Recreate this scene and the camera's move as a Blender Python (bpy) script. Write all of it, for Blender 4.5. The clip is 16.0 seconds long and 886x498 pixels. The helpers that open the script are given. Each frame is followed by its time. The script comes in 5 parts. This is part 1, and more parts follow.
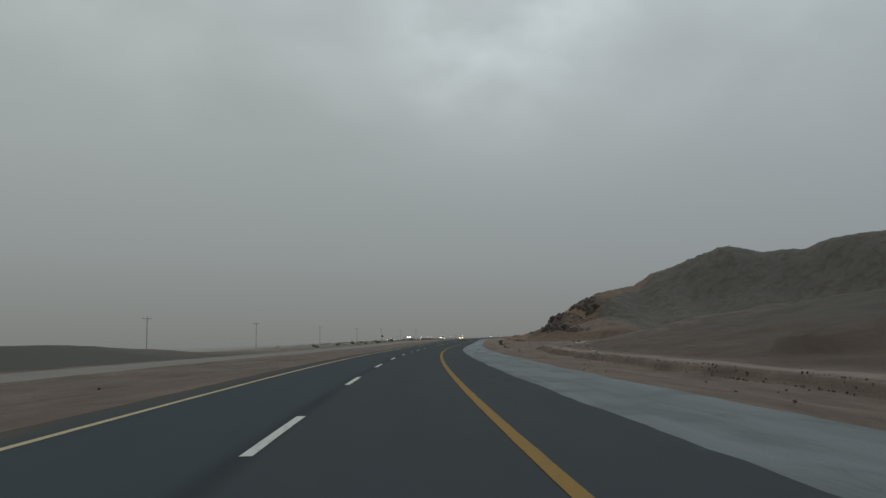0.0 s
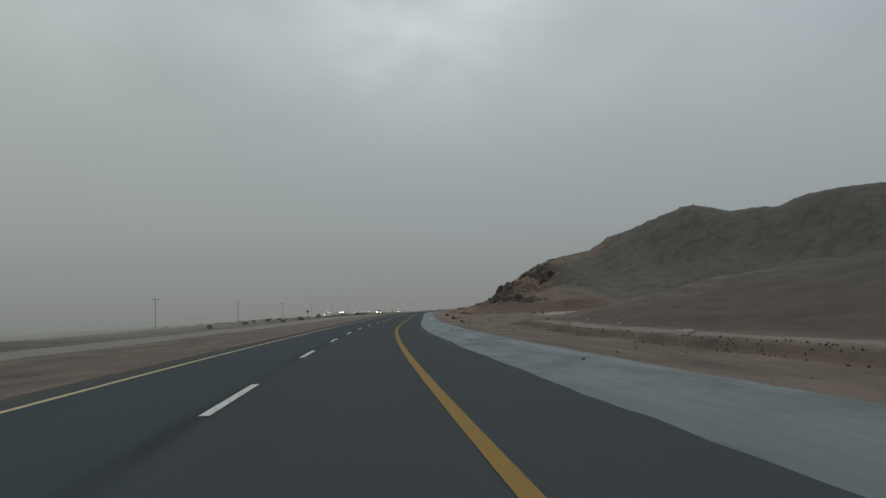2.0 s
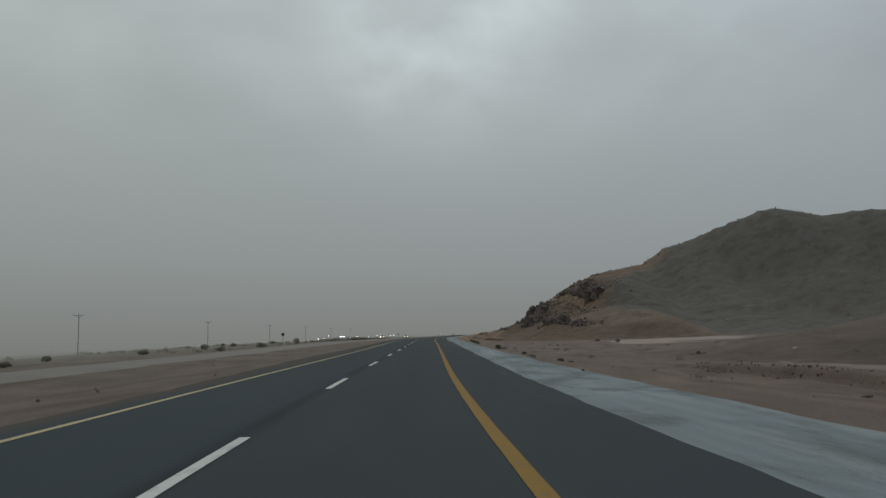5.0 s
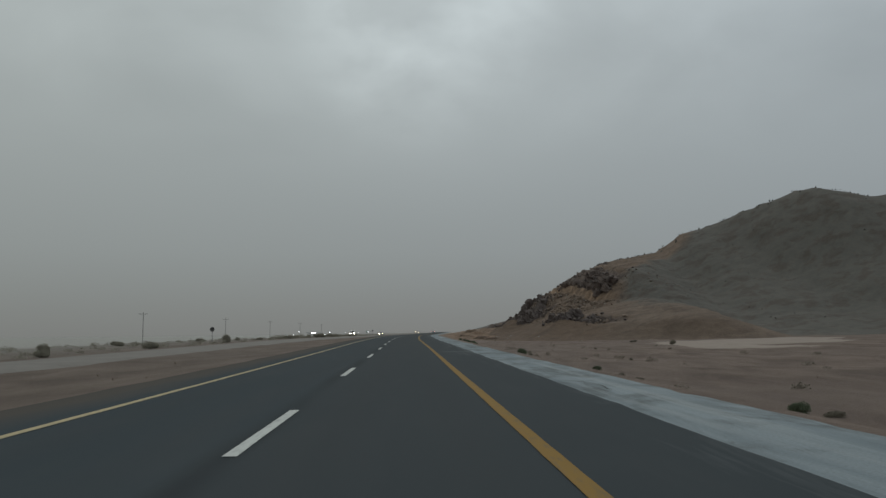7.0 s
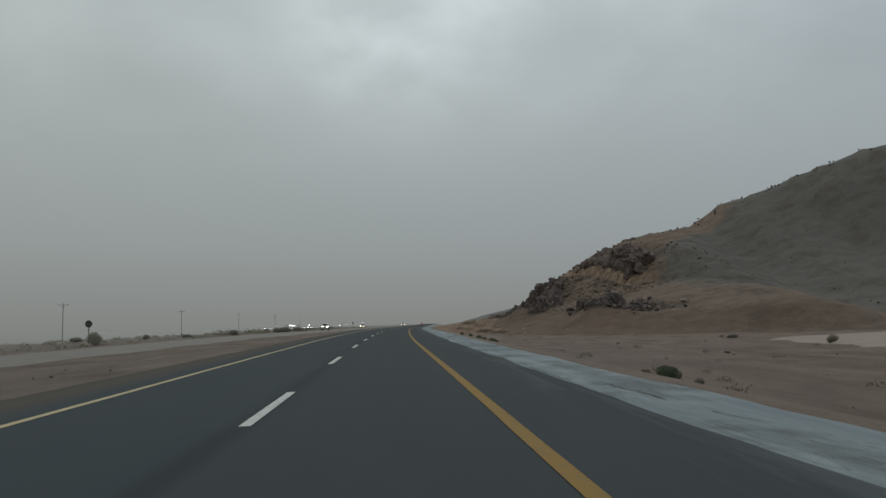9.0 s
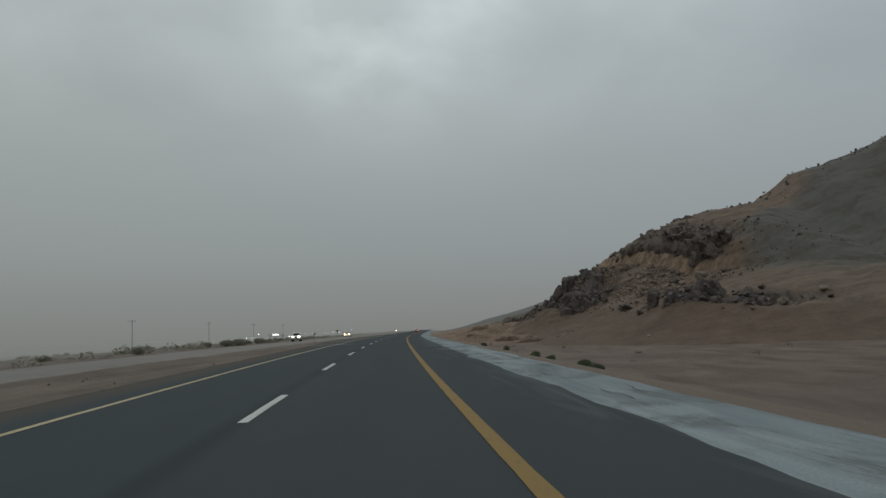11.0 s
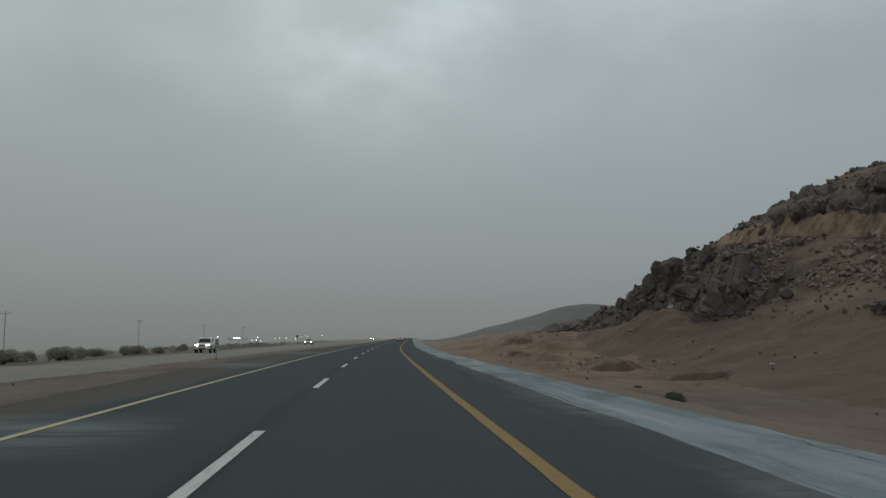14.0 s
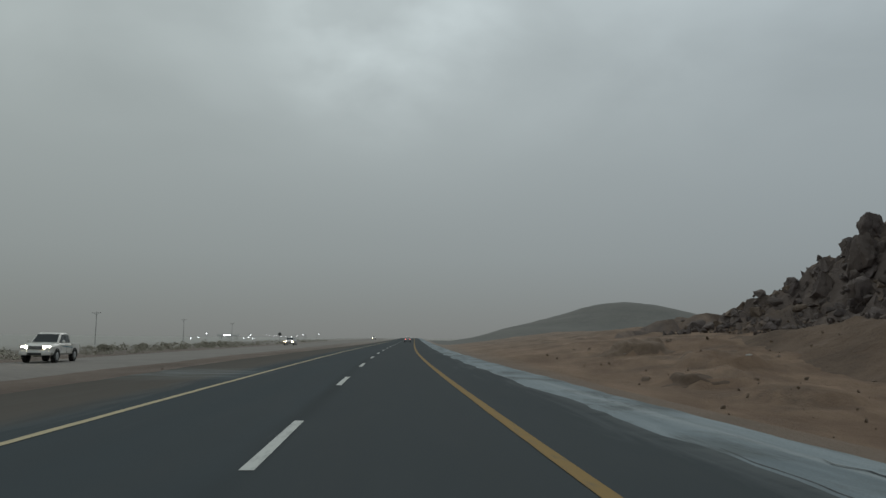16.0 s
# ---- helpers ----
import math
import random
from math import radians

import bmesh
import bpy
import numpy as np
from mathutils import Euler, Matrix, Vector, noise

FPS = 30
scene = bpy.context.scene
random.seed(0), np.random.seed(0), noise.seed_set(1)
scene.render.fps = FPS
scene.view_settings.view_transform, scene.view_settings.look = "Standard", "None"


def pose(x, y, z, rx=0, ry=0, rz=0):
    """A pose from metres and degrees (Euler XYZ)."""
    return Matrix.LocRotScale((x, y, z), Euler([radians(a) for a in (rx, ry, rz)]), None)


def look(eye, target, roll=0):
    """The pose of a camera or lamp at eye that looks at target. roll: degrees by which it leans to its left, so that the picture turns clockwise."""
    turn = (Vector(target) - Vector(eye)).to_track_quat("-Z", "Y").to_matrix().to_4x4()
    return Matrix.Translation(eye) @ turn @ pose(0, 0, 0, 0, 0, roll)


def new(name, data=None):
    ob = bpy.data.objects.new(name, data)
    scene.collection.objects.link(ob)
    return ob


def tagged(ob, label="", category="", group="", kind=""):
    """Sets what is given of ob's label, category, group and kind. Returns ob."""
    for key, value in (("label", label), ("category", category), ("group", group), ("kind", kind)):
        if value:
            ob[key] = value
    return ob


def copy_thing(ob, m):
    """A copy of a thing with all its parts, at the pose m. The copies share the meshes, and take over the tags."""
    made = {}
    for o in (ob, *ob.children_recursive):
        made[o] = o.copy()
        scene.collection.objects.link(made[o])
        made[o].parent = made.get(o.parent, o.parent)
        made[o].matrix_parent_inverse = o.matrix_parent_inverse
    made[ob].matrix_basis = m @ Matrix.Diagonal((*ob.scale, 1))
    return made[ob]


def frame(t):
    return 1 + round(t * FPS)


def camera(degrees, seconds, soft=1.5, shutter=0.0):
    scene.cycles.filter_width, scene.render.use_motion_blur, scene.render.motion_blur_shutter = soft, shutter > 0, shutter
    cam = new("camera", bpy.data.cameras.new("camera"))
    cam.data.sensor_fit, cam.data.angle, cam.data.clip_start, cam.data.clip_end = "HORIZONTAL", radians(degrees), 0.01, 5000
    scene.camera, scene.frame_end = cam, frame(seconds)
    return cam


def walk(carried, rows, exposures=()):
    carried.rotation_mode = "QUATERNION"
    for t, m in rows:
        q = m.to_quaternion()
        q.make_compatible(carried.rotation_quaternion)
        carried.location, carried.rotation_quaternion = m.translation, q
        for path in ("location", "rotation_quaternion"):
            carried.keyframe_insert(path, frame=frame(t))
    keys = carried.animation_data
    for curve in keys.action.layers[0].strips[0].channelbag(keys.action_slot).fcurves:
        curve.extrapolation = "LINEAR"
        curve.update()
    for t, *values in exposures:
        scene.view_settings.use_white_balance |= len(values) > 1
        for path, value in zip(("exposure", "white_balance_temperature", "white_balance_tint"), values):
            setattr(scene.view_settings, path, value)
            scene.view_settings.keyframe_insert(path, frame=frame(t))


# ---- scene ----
cam = camera(57.32, 16.0, soft=1.45)
PATH = [
    (0.0, pose(1.831, 1.613, 1.480, 96.322, 0.668, 3.593)),
    (0.5, pose(0.606, 13.382, 1.473, 96.591, 1.274, 4.558)),
    (1.0, pose(-0.467, 24.885, 1.483, 96.297, 0.822, 2.450)),
    (1.5, pose(-1.380, 36.445, 1.499, 93.642, 1.641, -1.321)),
    (2.0, pose(-2.230, 47.689, 1.473, 94.386, 1.825, -1.075)),
    (2.5, pose(-3.057, 59.218, 1.511, 95.017, 1.559, -0.622)),
    (3.0, pose(-3.856, 70.770, 1.472, 96.223, 1.152, -0.461)),
    (3.5, pose(-4.574, 82.497, 1.455, 95.458, 0.248, -0.524)),
    (4.0, pose(-5.143, 94.063, 1.439, 96.352, 1.249, 0.326)),
    (4.5, pose(-5.661, 105.596, 1.447, 96.314, 1.171, -0.163)),
    (5.0, pose(-6.115, 117.091, 1.456, 96.195, 1.093, -0.749)),
    (5.5, pose(-6.479, 128.529, 1.484, 96.076, 1.015, -1.447)),
    (6.0, pose(-6.740, 139.897, 1.526, 95.958, 0.936, -2.105)),
    (6.5, pose(-6.909, 151.178, 1.581, 95.839, 0.858, -2.566)),
    (7.0, pose(-7.057, 162.372, 1.627, 95.973, 0.534, -2.426)),
    (7.5, pose(-7.096, 173.988, 1.690, 95.229, 1.148, -3.326)),
    (8.0, pose(-7.089, 185.433, 1.736, 96.945, 1.655, -3.717)),
    (8.5, pose(-7.089, 196.844, 1.804, 96.137, 1.183, -4.088)),
    (9.0, pose(-7.065, 208.486, 1.920, 95.357, 1.016, -3.468)),
    (9.5, pose(-7.003, 220.258, 2.010, 95.712, 1.432, -2.423)),
    (10.0, pose(-6.974, 231.870, 2.093, 95.717, 1.662, -2.881)),
    (10.5, pose(-6.943, 243.319, 2.168, 95.723, 1.892, -3.427)),
    (11.0, pose(-6.917, 254.723, 2.242, 95.728, 2.121, -4.068)),
    (11.5, pose(-6.895, 266.202, 2.316, 95.733, 2.351, -4.772)),
    (12.0, pose(-6.882, 277.874, 2.347, 95.739, 2.450, -5.510)),
    (12.5, pose(-6.871, 289.741, 2.443, 94.641, 1.925, -5.544)),
    (13.0, pose(-6.842, 301.416, 2.526, 93.966, 2.169, -6.666)),
    (13.5, pose(-6.803, 313.103, 2.546, 95.183, 2.504, -7.067)),
    (14.0, pose(-6.743, 324.525, 2.606, 96.323, 0.250, -5.749)),
    (14.5, pose(-6.656, 335.962, 2.654, 97.008, -0.329, -5.271)),
    (15.0, pose(-6.498, 347.311, 2.681, 96.900, -0.281, -5.915)),
    (15.5, pose(-6.268, 358.854, 2.665, 96.426, 0.158, -5.806)),
    (16.0, pose(-5.923, 370.937, 2.746, 96.359, -0.709, -5.594)),
]
# the clip's own exposure drifts a little
EXPOSURE = [(0.0, 0.00, 6500, 10.0), (0.5, -0.03, 6500, 10.0), (1.0, -0.01, 6500, 10.0), (1.5, 0.12, 6500, 10.0), (2.0, 0.12, 6500, 10.0), (2.5, 0.10, 6500, 10.0), (3.0, 0.05, 6500, 10.0),
            (3.5, 0.05, 6500, 10.0), (4.0, 0.00, 6500, 10.0), (6.5, 0.00, 6500, 10.0), (7.0, -0.02, 6500, 10.0), (7.5, 0.04, 6500, 10.0), (8.0, 0.00, 6500, 10.0),
            (8.5, -0.01, 6500, 10.0), (9.0, 0.12, 6500, 10.0), (9.5, 0.06, 6500, 10.0), (12.0, 0.02, 6453, 8.5), (12.5, 0.10, 6442, 8.1), (13.0, 0.13, 6431, 7.8),
            (13.5, 0.06, 6420, 7.4), (14.0, 0.00, 6420, 7.4), (14.5, -0.03, 6420, 7.4), (15.0, -0.03, 6420, 7.4), (15.5, -0.03, 6420, 7.4), (16.0, 0.00, 6443, 8.1)]
walk(cam, PATH, EXPOSURE)

# ---- world and sun: a bright overcast, thick with dust near the horizon ----
world = bpy.data.worlds.new("overcast_sky")
scene.world = world
world.use_nodes = True
wn, wl = world.node_tree.nodes, world.node_tree.links
wn.clear()


def wnode(kind, **kw):
    n = wn.new(kind)
    for k, v in kw.items():
        n.inputs[k].default_value = v
    return n


sky = wn.new("ShaderNodeTexSky")
sky.sky_type, sky.sun_disc = "NISHITA", False
sky.sun_elevation, sky.sun_rotation = radians(38), radians(8)
sky.dust_density = 1.0
w_co = wn.new("ShaderNodeTexCoord")
w_sep = wn.new("ShaderNodeSeparateXYZ")
wl.new(w_co.outputs["Generated"], w_sep.inputs[0])
w_ramp = wn.new("ShaderNodeValToRGB")
ramp_stops = [(0.0, (0.187, 0.199, 0.199)), (0.03, (0.205, 0.221, 0.222)), (0.10, (0.256, 0.281, 0.285)), (0.24, (0.325, 0.361, 0.367)),
              (0.40, (0.385, 0.430, 0.440)), (1.0, (0.46, 0.505, 0.515))]
while len(w_ramp.color_ramp.elements) < len(ramp_stops):
    w_ramp.color_ramp.elements.new(0.5)
for el, (p, c) in zip(w_ramp.color_ramp.elements, ramp_stops):
    el.position, el.color = p, (*c, 1)
wl.new(w_sep.outputs["Z"], w_ramp.inputs[0])
# cloud sheets, foreshortened towards the horizon
w_div = wn.new("ShaderNodeMath")
w_div.operation, w_div.inputs[1].default_value = "ADD", 0.42
wl.new(w_sep.outputs["Z"], w_div.inputs[0])
w_px, w_py = wn.new("ShaderNodeMath"), wn.new("ShaderNodeMath")
for n, axis in ((w_px, "X"), (w_py, "Y")):
    n.operation = "DIVIDE"
    wl.new(w_sep.outputs[axis], n.inputs[0])
    wl.new(w_div.outputs[0], n.inputs[1])
w_com = wn.new("ShaderNodeCombineXYZ")
wl.new(w_px.outputs[0], w_com.inputs[0])
wl.new(w_py.outputs[0], w_com.inputs[1])
w_noise = wnode("ShaderNodeTexNoise", Scale=3.1, Detail=5.0, Roughness=0.48, Distortion=0.25)
wl.new(w_com.outputs[0], w_noise.inputs["Vector"])
w_cl = wn.new("ShaderNodeMapRange")
for k, v in (("From Min", 0.3), ("From Max", 0.72), ("To Min", 0.86), ("To Max", 1.2)):
    w_cl.inputs[k].default_value = v
wl.new(w_noise.outputs["Fac"], w_cl.inputs["Value"])
# the cloud's relief dies away in the dust low down
w_fade = wn.new("ShaderNodeMapRange")
for k, v in (("From Min", 0.18), ("From Max", 0.42), ("To Min", 0.0), ("To Max", 1.0)):
    w_fade.inputs[k].default_value = v
wl.new(w_sep.outputs["Z"], w_fade.inputs["Value"])
w_one = wn.new("ShaderNodeMix")
w_one.data_type, w_one.inputs[2].default_value = "FLOAT", 1.0
wl.new(w_fade.outputs[0], w_one.inputs[0])
wl.new(w_cl.outputs[0], w_one.inputs[3])
# the sun's brighter place behind the cloud
w_dot = wn.new("ShaderNodeVectorMath")
w_dot.operation = "DOT_PRODUCT"
w_dot.inputs[1].default_value = Vector((0.03, 0.88, 0.47)).normalized()
wl.new(w_co.outputs["Generated"], w_dot.inputs[0])
w_glow = wn.new("ShaderNodeMapRange")
w_glow.interpolation_type = "SMOOTHSTEP"
for k, v in (("From Min", 0.93), ("From Max", 1.0), ("To Min", 1.0), ("To Max", 1.13)):
    w_glow.inputs[k].default_value = v
wl.new(w_dot.outputs["Value"], w_glow.inputs["Value"])
# a thin, torn place in the cloud ahead
w_dot2 = wn.new("ShaderNodeVectorMath")
w_dot2.operation = "DOT_PRODUCT"
w_dot2.inputs[1].default_value = Vector((0.016, 0.93, 0.396)).normalized()
wl.new(w_co.outputs["Generated"], w_dot2.inputs[0])
w_thin = wn.new("ShaderNodeMapRange")
w_thin.interpolation_type = "SMOOTHSTEP"
for k, v in (("From Min", 0.982), ("From Max", 1.0), ("To Min", 0.0), ("To Max", 0.30)):
    w_thin.inputs[k].default_value = v
wl.new(w_dot2.outputs["Value"], w_thin.inputs["Value"])
w_rag = wnode("ShaderNodeTexNoise", Scale=5.0, Detail=4.0, Roughness=0.5, Distortion=0.2)
wl.new(w_com.outputs[0], w_rag.inputs["Vector"])
w_ragr = wn.new("ShaderNodeMapRange")
for k, v in (("From Min", 0.36), ("From Max", 0.7), ("To Min", 0.0), ("To Max", 1.0)):
    w_ragr.inputs[k].default_value = v
wl.new(w_rag.outputs["Fac"], w_ragr.inputs["Value"])
w_tm = wn.new("ShaderNodeMath")
w_tm.operation = "MULTIPLY_ADD"
w_tm.inputs[2].default_value = 1.0
wl.new(w_thin.outputs[0], w_tm.inputs[0])
wl.new(w_ragr.outputs[0], w_tm.inputs[1])
w_both = wn.new("ShaderNodeMath")
w_both.operation = "MULTIPLY"
wl.new(w_glow.outputs[0], w_both.inputs[0])
wl.new(w_tm.outputs[0], w_both.inputs[1])
w_mul = wn.new("ShaderNodeMath")
w_mul.operation = "MULTIPLY"
wl.new(w_one.outputs[0], w_mul.inputs[0])
wl.new(w_both.outputs[0], w_mul.inputs[1])
w_col = wn.new("ShaderNodeVectorMath")
w_col.operation = "SCALE"
w_side = wn.new("ShaderNodeMapRange")
for k, v in (("From Min", -0.45), ("From Max", 0.5), ("To Min", 0.0), ("To Max", 1.0)):
    w_side.inputs[k].default_value = v
wl.new(w_sep.outputs["X"], w_side.inputs["Value"])
w_tint = wn.new("ShaderNodeMix")
w_tint.data_type = "RGBA"
w_tint.inputs[6].default_value, w_tint.inputs[7].default_value = (1.01, 1.0, 0.968, 1), (0.992, 1.0, 1.025, 1)
wl.new(w_side.outputs[0], w_tint.inputs[0])
w_hue = wn.new("ShaderNodeVectorMath")
w_hue.operation = "MULTIPLY"
wl.new(w_ramp.outputs[0], w_hue.inputs[0])
wl.new(w_tint.outputs[2], w_hue.inputs[1])
wl.new(w_hue.outputs[0], w_col.inputs[0])
wl.new(w_mul.outputs[0], w_col.inputs["Scale"])
bg_cloud, bg_sky = wnode("ShaderNodeBackground", Strength=1.0), wnode("ShaderNodeBackground", Strength=0.0015)
wl.new(w_col.outputs[0], bg_cloud.inputs["Color"])
wl.new(sky.outputs[0], bg_sky.inputs["Color"])
w_add, w_out = wn.new("ShaderNodeAddShader"), wn.new("ShaderNodeOutputWorld")
wl.new(bg_cloud.outputs[0], w_add.inputs[0])
wl.new(bg_sky.outputs[0], w_add.inputs[1])
wl.new(w_add.outputs[0], w_out.inputs["Surface"])

sun_data = bpy.data.lights.new("sun", "SUN")
sun_data.energy, sun_data.angle, sun_data.color = 0.5, radians(40), (1.0, 0.96, 0.9)
sun = new("sun", sun_data)
sun.matrix_world = look((0, 0, 60), (-0.14 * 40, -0.99 * 40, 60 - 0.78 * 40))


# ---- materials ----
def material(name, rough=0.9, metal=0.0, spec=0.3):
    m = bpy.data.materials.new(name)
    m.use_nodes = True
    b = m.node_tree.nodes["Principled BSDF"]
    b.inputs["Roughness"].default_value, b.inputs["Metallic"].default_value, b.inputs["Specular IOR Level"].default_value = rough, metal, spec
    return m, m.node_tree.nodes, m.node_tree.links, b


def mnode(nodes, kind, **kw):
    n = nodes.new(kind)
    for k, v in kw.items():
        n.inputs[k.replace("_", " ")].default_value = v
    return n


def noise_of(nodes, links, vec, scale, detail=4.0, rough=0.55, dist=0.0):
    n = mnode(nodes, "ShaderNodeTexNoise", Scale=scale, Detail=detail, Roughness=rough, Distortion=dist)
    links.new(vec, n.inputs["Vector"])
    return n.outputs["Fac"]


def remap(nodes, links, val, a, b, c, d):
    n = nodes.new("ShaderNodeMapRange")
    for k, v in (("From Min", a), ("From Max", b), ("To Min", c), ("To Max", d)):
        n.inputs[k].default_value = v
    links.new(val, n.inputs["Value"])
    return n.outputs[0]


def maths(nodes, links, op, a, b):
    n = nodes.new("ShaderNodeMath")
    n.operation = op
    for i, v in enumerate((a, b)):
        if isinstance(v, (int, float)):
            n.inputs[i].default_value = v
        else:
            links.new(v, n.inputs[i])
    return n.outputs[0]


def blend(nodes, links, fac, a, b):
    n = nodes.new("ShaderNodeMix")
    n.data_type = "RGBA"
    for i, v in ((0, fac), (6, a), (7, b)):
        if isinstance(v, (int, float)):
            n.inputs[i].default_value = v
        elif isinstance(v, tuple):
            n.inputs[i].default_value = (*v, 1)
        else:
            links.new(v, n.inputs[i])
    return n.outputs[2]


def bump(nodes, links, bsdf, height, strength, distance):
    n = mnode(nodes, "ShaderNodeBump", Strength=strength, Distance=distance)
    links.new(height, n.inputs["Height"])
    links.new(n.outputs[0], bsdf.inputs["Normal"])


def muted(nodes, links, colour, much):
    n = mnode(nodes, "ShaderNodeHueSaturation", Saturation=much)
    links.new(colour, n.inputs["Color"])
    return n.outputs[0]


def dark_patches(nodes, links, colour, vec, much):
    """Damp-looking dark earth in blotches a few metres wide."""
    f = maths(nodes, links, "MULTIPLY", remap(nodes, links, noise_of(nodes, links, vec, 0.22, 5, 0.6, 0.6), 0.48, 0.62, 0, 1), remap(nodes, links, noise_of(nodes, links, vec, 1.7, 5, 0.7), 0.3, 0.6, 0.3, 1))
    return blend(nodes, links, maths(nodes, links, "MULTIPLY", f, much), colour, (0.078, 0.060, 0.048))


def coords(nodes, kind="Object"):
    return nodes.new("ShaderNodeTexCoord").outputs[kind]


def mottled(name, dark, light, scale=3.0, rough=0.9, metal=0.0, spec=0.3, relief=0.0, fine=8.0):
    """A surface of two tones mixed by a broad and a fine noise."""
    m, n, l, b = material(name, rough, metal, spec)
    co = coords(n)
    f = maths(n, l, "ADD", maths(n, l, "MULTIPLY", noise_of(n, l, co, scale), 0.6), maths(n, l, "MULTIPLY", noise_of(n, l, co, scale * fine), 0.4))
    l.new(blend(n, l, remap(n, l, f, 0.32, 0.68, 0, 1), dark, light), b.inputs["Base Color"])
    if relief:
        bump(n, l, b, f, 0.6, relief)
    return m


def road_coords(n, l):
    sep = n.new("ShaderNodeSeparateXYZ")
    uv = coords(n, "UV")
    l.new(uv, sep.inputs[0])
    return uv, sep.outputs[0], sep.outputs[1]


def stretched(n, l, uv, u, v):
    c = n.new("ShaderNodeVectorMath")
    c.operation = "MULTIPLY"
    c.inputs[1].default_value = (u, v, 1)
    l.new(uv, c.inputs[0])
    return c.outputs[0]


def asphalt_material():
    m, n, l, b = material("asphalt", 0.95, 0.0, 0.05)
    uv, d, s = road_coords(n, l)
    # two paving passes meet along the lane line
    wob = maths(n, l, "MULTIPLY", maths(n, l, "SUBTRACT", noise_of(n, l, stretched(n, l, uv, 0.0, 0.05), 1.0, 2), 0.5), 0.4)
    side = remap(n, l, maths(n, l, "ADD", d, wob), -0.2, 0.15, 0, 1)
    fresh = blend(n, l, noise_of(n, l, stretched(n, l, uv, 0.6, 0.04), 1.0, 4), (0.0410, 0.0555, 0.0640), (0.0555, 0.0700, 0.0780))
    worn = blend(n, l, noise_of(n, l, stretched(n, l, uv, 0.7, 0.05), 1.0, 4), (0.0435, 0.0537, 0.0600), (0.0570, 0.0675, 0.0730))
    tone = blend(n, l, side, fresh, worn)
    # a tarry joint along the meeting line
    joint = maths(n, l, "MULTIPLY", remap(n, l, maths(n, l, "ABSOLUTE", maths(n, l, "ADD", maths(n, l, "ADD", d, wob), 0.1), 0.0), 0.06, 0.32, 1, 0),
                  remap(n, l, noise_of(n, l, stretched(n, l, uv, 0.3, 0.08), 1.0, 2), 0.35, 0.55, 0.2, 0.62))
    tone = blend(n, l, joint, tone, (0.021, 0.025, 0.028))
    # polished wheel tracks
    for centre in (1.0, 2.8, -1.0, -2.7):
        t = remap(n, l, maths(n, l, "ABSOLUTE", maths(n, l, "SUBTRACT", d, centre), 0.0), 0.1, 0.55, 0.22, 0)
        tone = blend(n, l, t, tone, (0.055, 0.061, 0.064))
    # sand blown over the edges in streaks, more of it further on
    dust_n = noise_of(n, l, stretched(n, l, uv, 0.55, 0.09), 1.0, 6, 0.65, 0.6)
    streaks = noise_of(n, l, stretched(n, l, uv, 1.9, 0.13), 1.0, 7, 0.68, 0.9)
    spells = noise_of(n, l, stretched(n, l, uv, 0.0, 0.045), 1.0, 3)
    edge = maths(n, l, "MAXIMUM", remap(n, l, d, 4.0, 6.1, 0, 0.30), maths(n, l, "MULTIPLY", remap(n, l, d, -3.0, -5.0, 0, 0.32), remap(n, l, s, 325, 345, 0.1, 1)))
    late = remap(n, l, s, 140, 215, 0.0, 0.13)
    amount = maths(n, l, "ADD", maths(n, l, "ADD", streaks, edge), maths(n, l, "ADD", late, maths(n, l, "MULTIPLY", maths(n, l, "SUBTRACT", spells, 0.5), 0.5)))
    tone = blend(n, l, remap(n, l, amount, 0.82, 1.16, 0, 0.6), tone, (0.17, 0.185, 0.188))
    # thin tongues of sand from the shoulder
    tongue = noise_of(n, l, stretched(n, l, uv, 0.7, 1.5), 1.0, 6, 0.62, 0.7)
    for mid_s, half, near_d, much in ((213.4, 1.6, 3.9, 0.42), (306, 3.2, 5.0, 0.9), (317, 3.0, 4.7, 0.8), (324, 1.8, 4.5, 0.7), (331, 3.6, 4.9, 0.95), (343, 6, 5.1, 0.8), (362, 9, 5.2, 0.6), (384, 12, 5.3, 0.45)):
        reach = maths(n, l, "MULTIPLY", remap(n, l, maths(n, l, "ABSOLUTE", maths(n, l, "SUBTRACT", s, mid_s), 0.0), half * 0.3, half, 1, 0), remap(n, l, d, near_d, near_d + 0.7, 0, 1))
        tone = blend(n, l, maths(n, l, "MULTIPLY", remap(n, l, tongue, 0.40, 0.58, 0.1, much), reach), tone, (0.185, 0.20, 0.203))
    # greyer with dust further on
    tone = blend(n, l, remap(n, l, s, 150, 235, 0, 0.3), tone, (0.064, 0.072, 0.074))
    # a faint film of dust over all
    tone = blend(n, l, remap(n, l, dust_n, 0.5, 0.8, 0, 0.2), tone, (0.095, 0.099, 0.098))
    # brown dust along the left edge
    brown = maths(n, l, "MULTIPLY", remap(n, l, maths(n, l, "ADD", maths(n, l, "ADD", d, maths(n, l, "ADD", remap(n, l, s, 140, 175, 0, 0.3), remap(n, l, s, 345, 375, 0, 0.25))), maths(n, l, "MULTIPLY", dust_n, 1.6)), -3.75, -2.85, 1, 0), 0.78)
    tone = blend(n, l, brown, tone, (0.105, 0.088, 0.072))
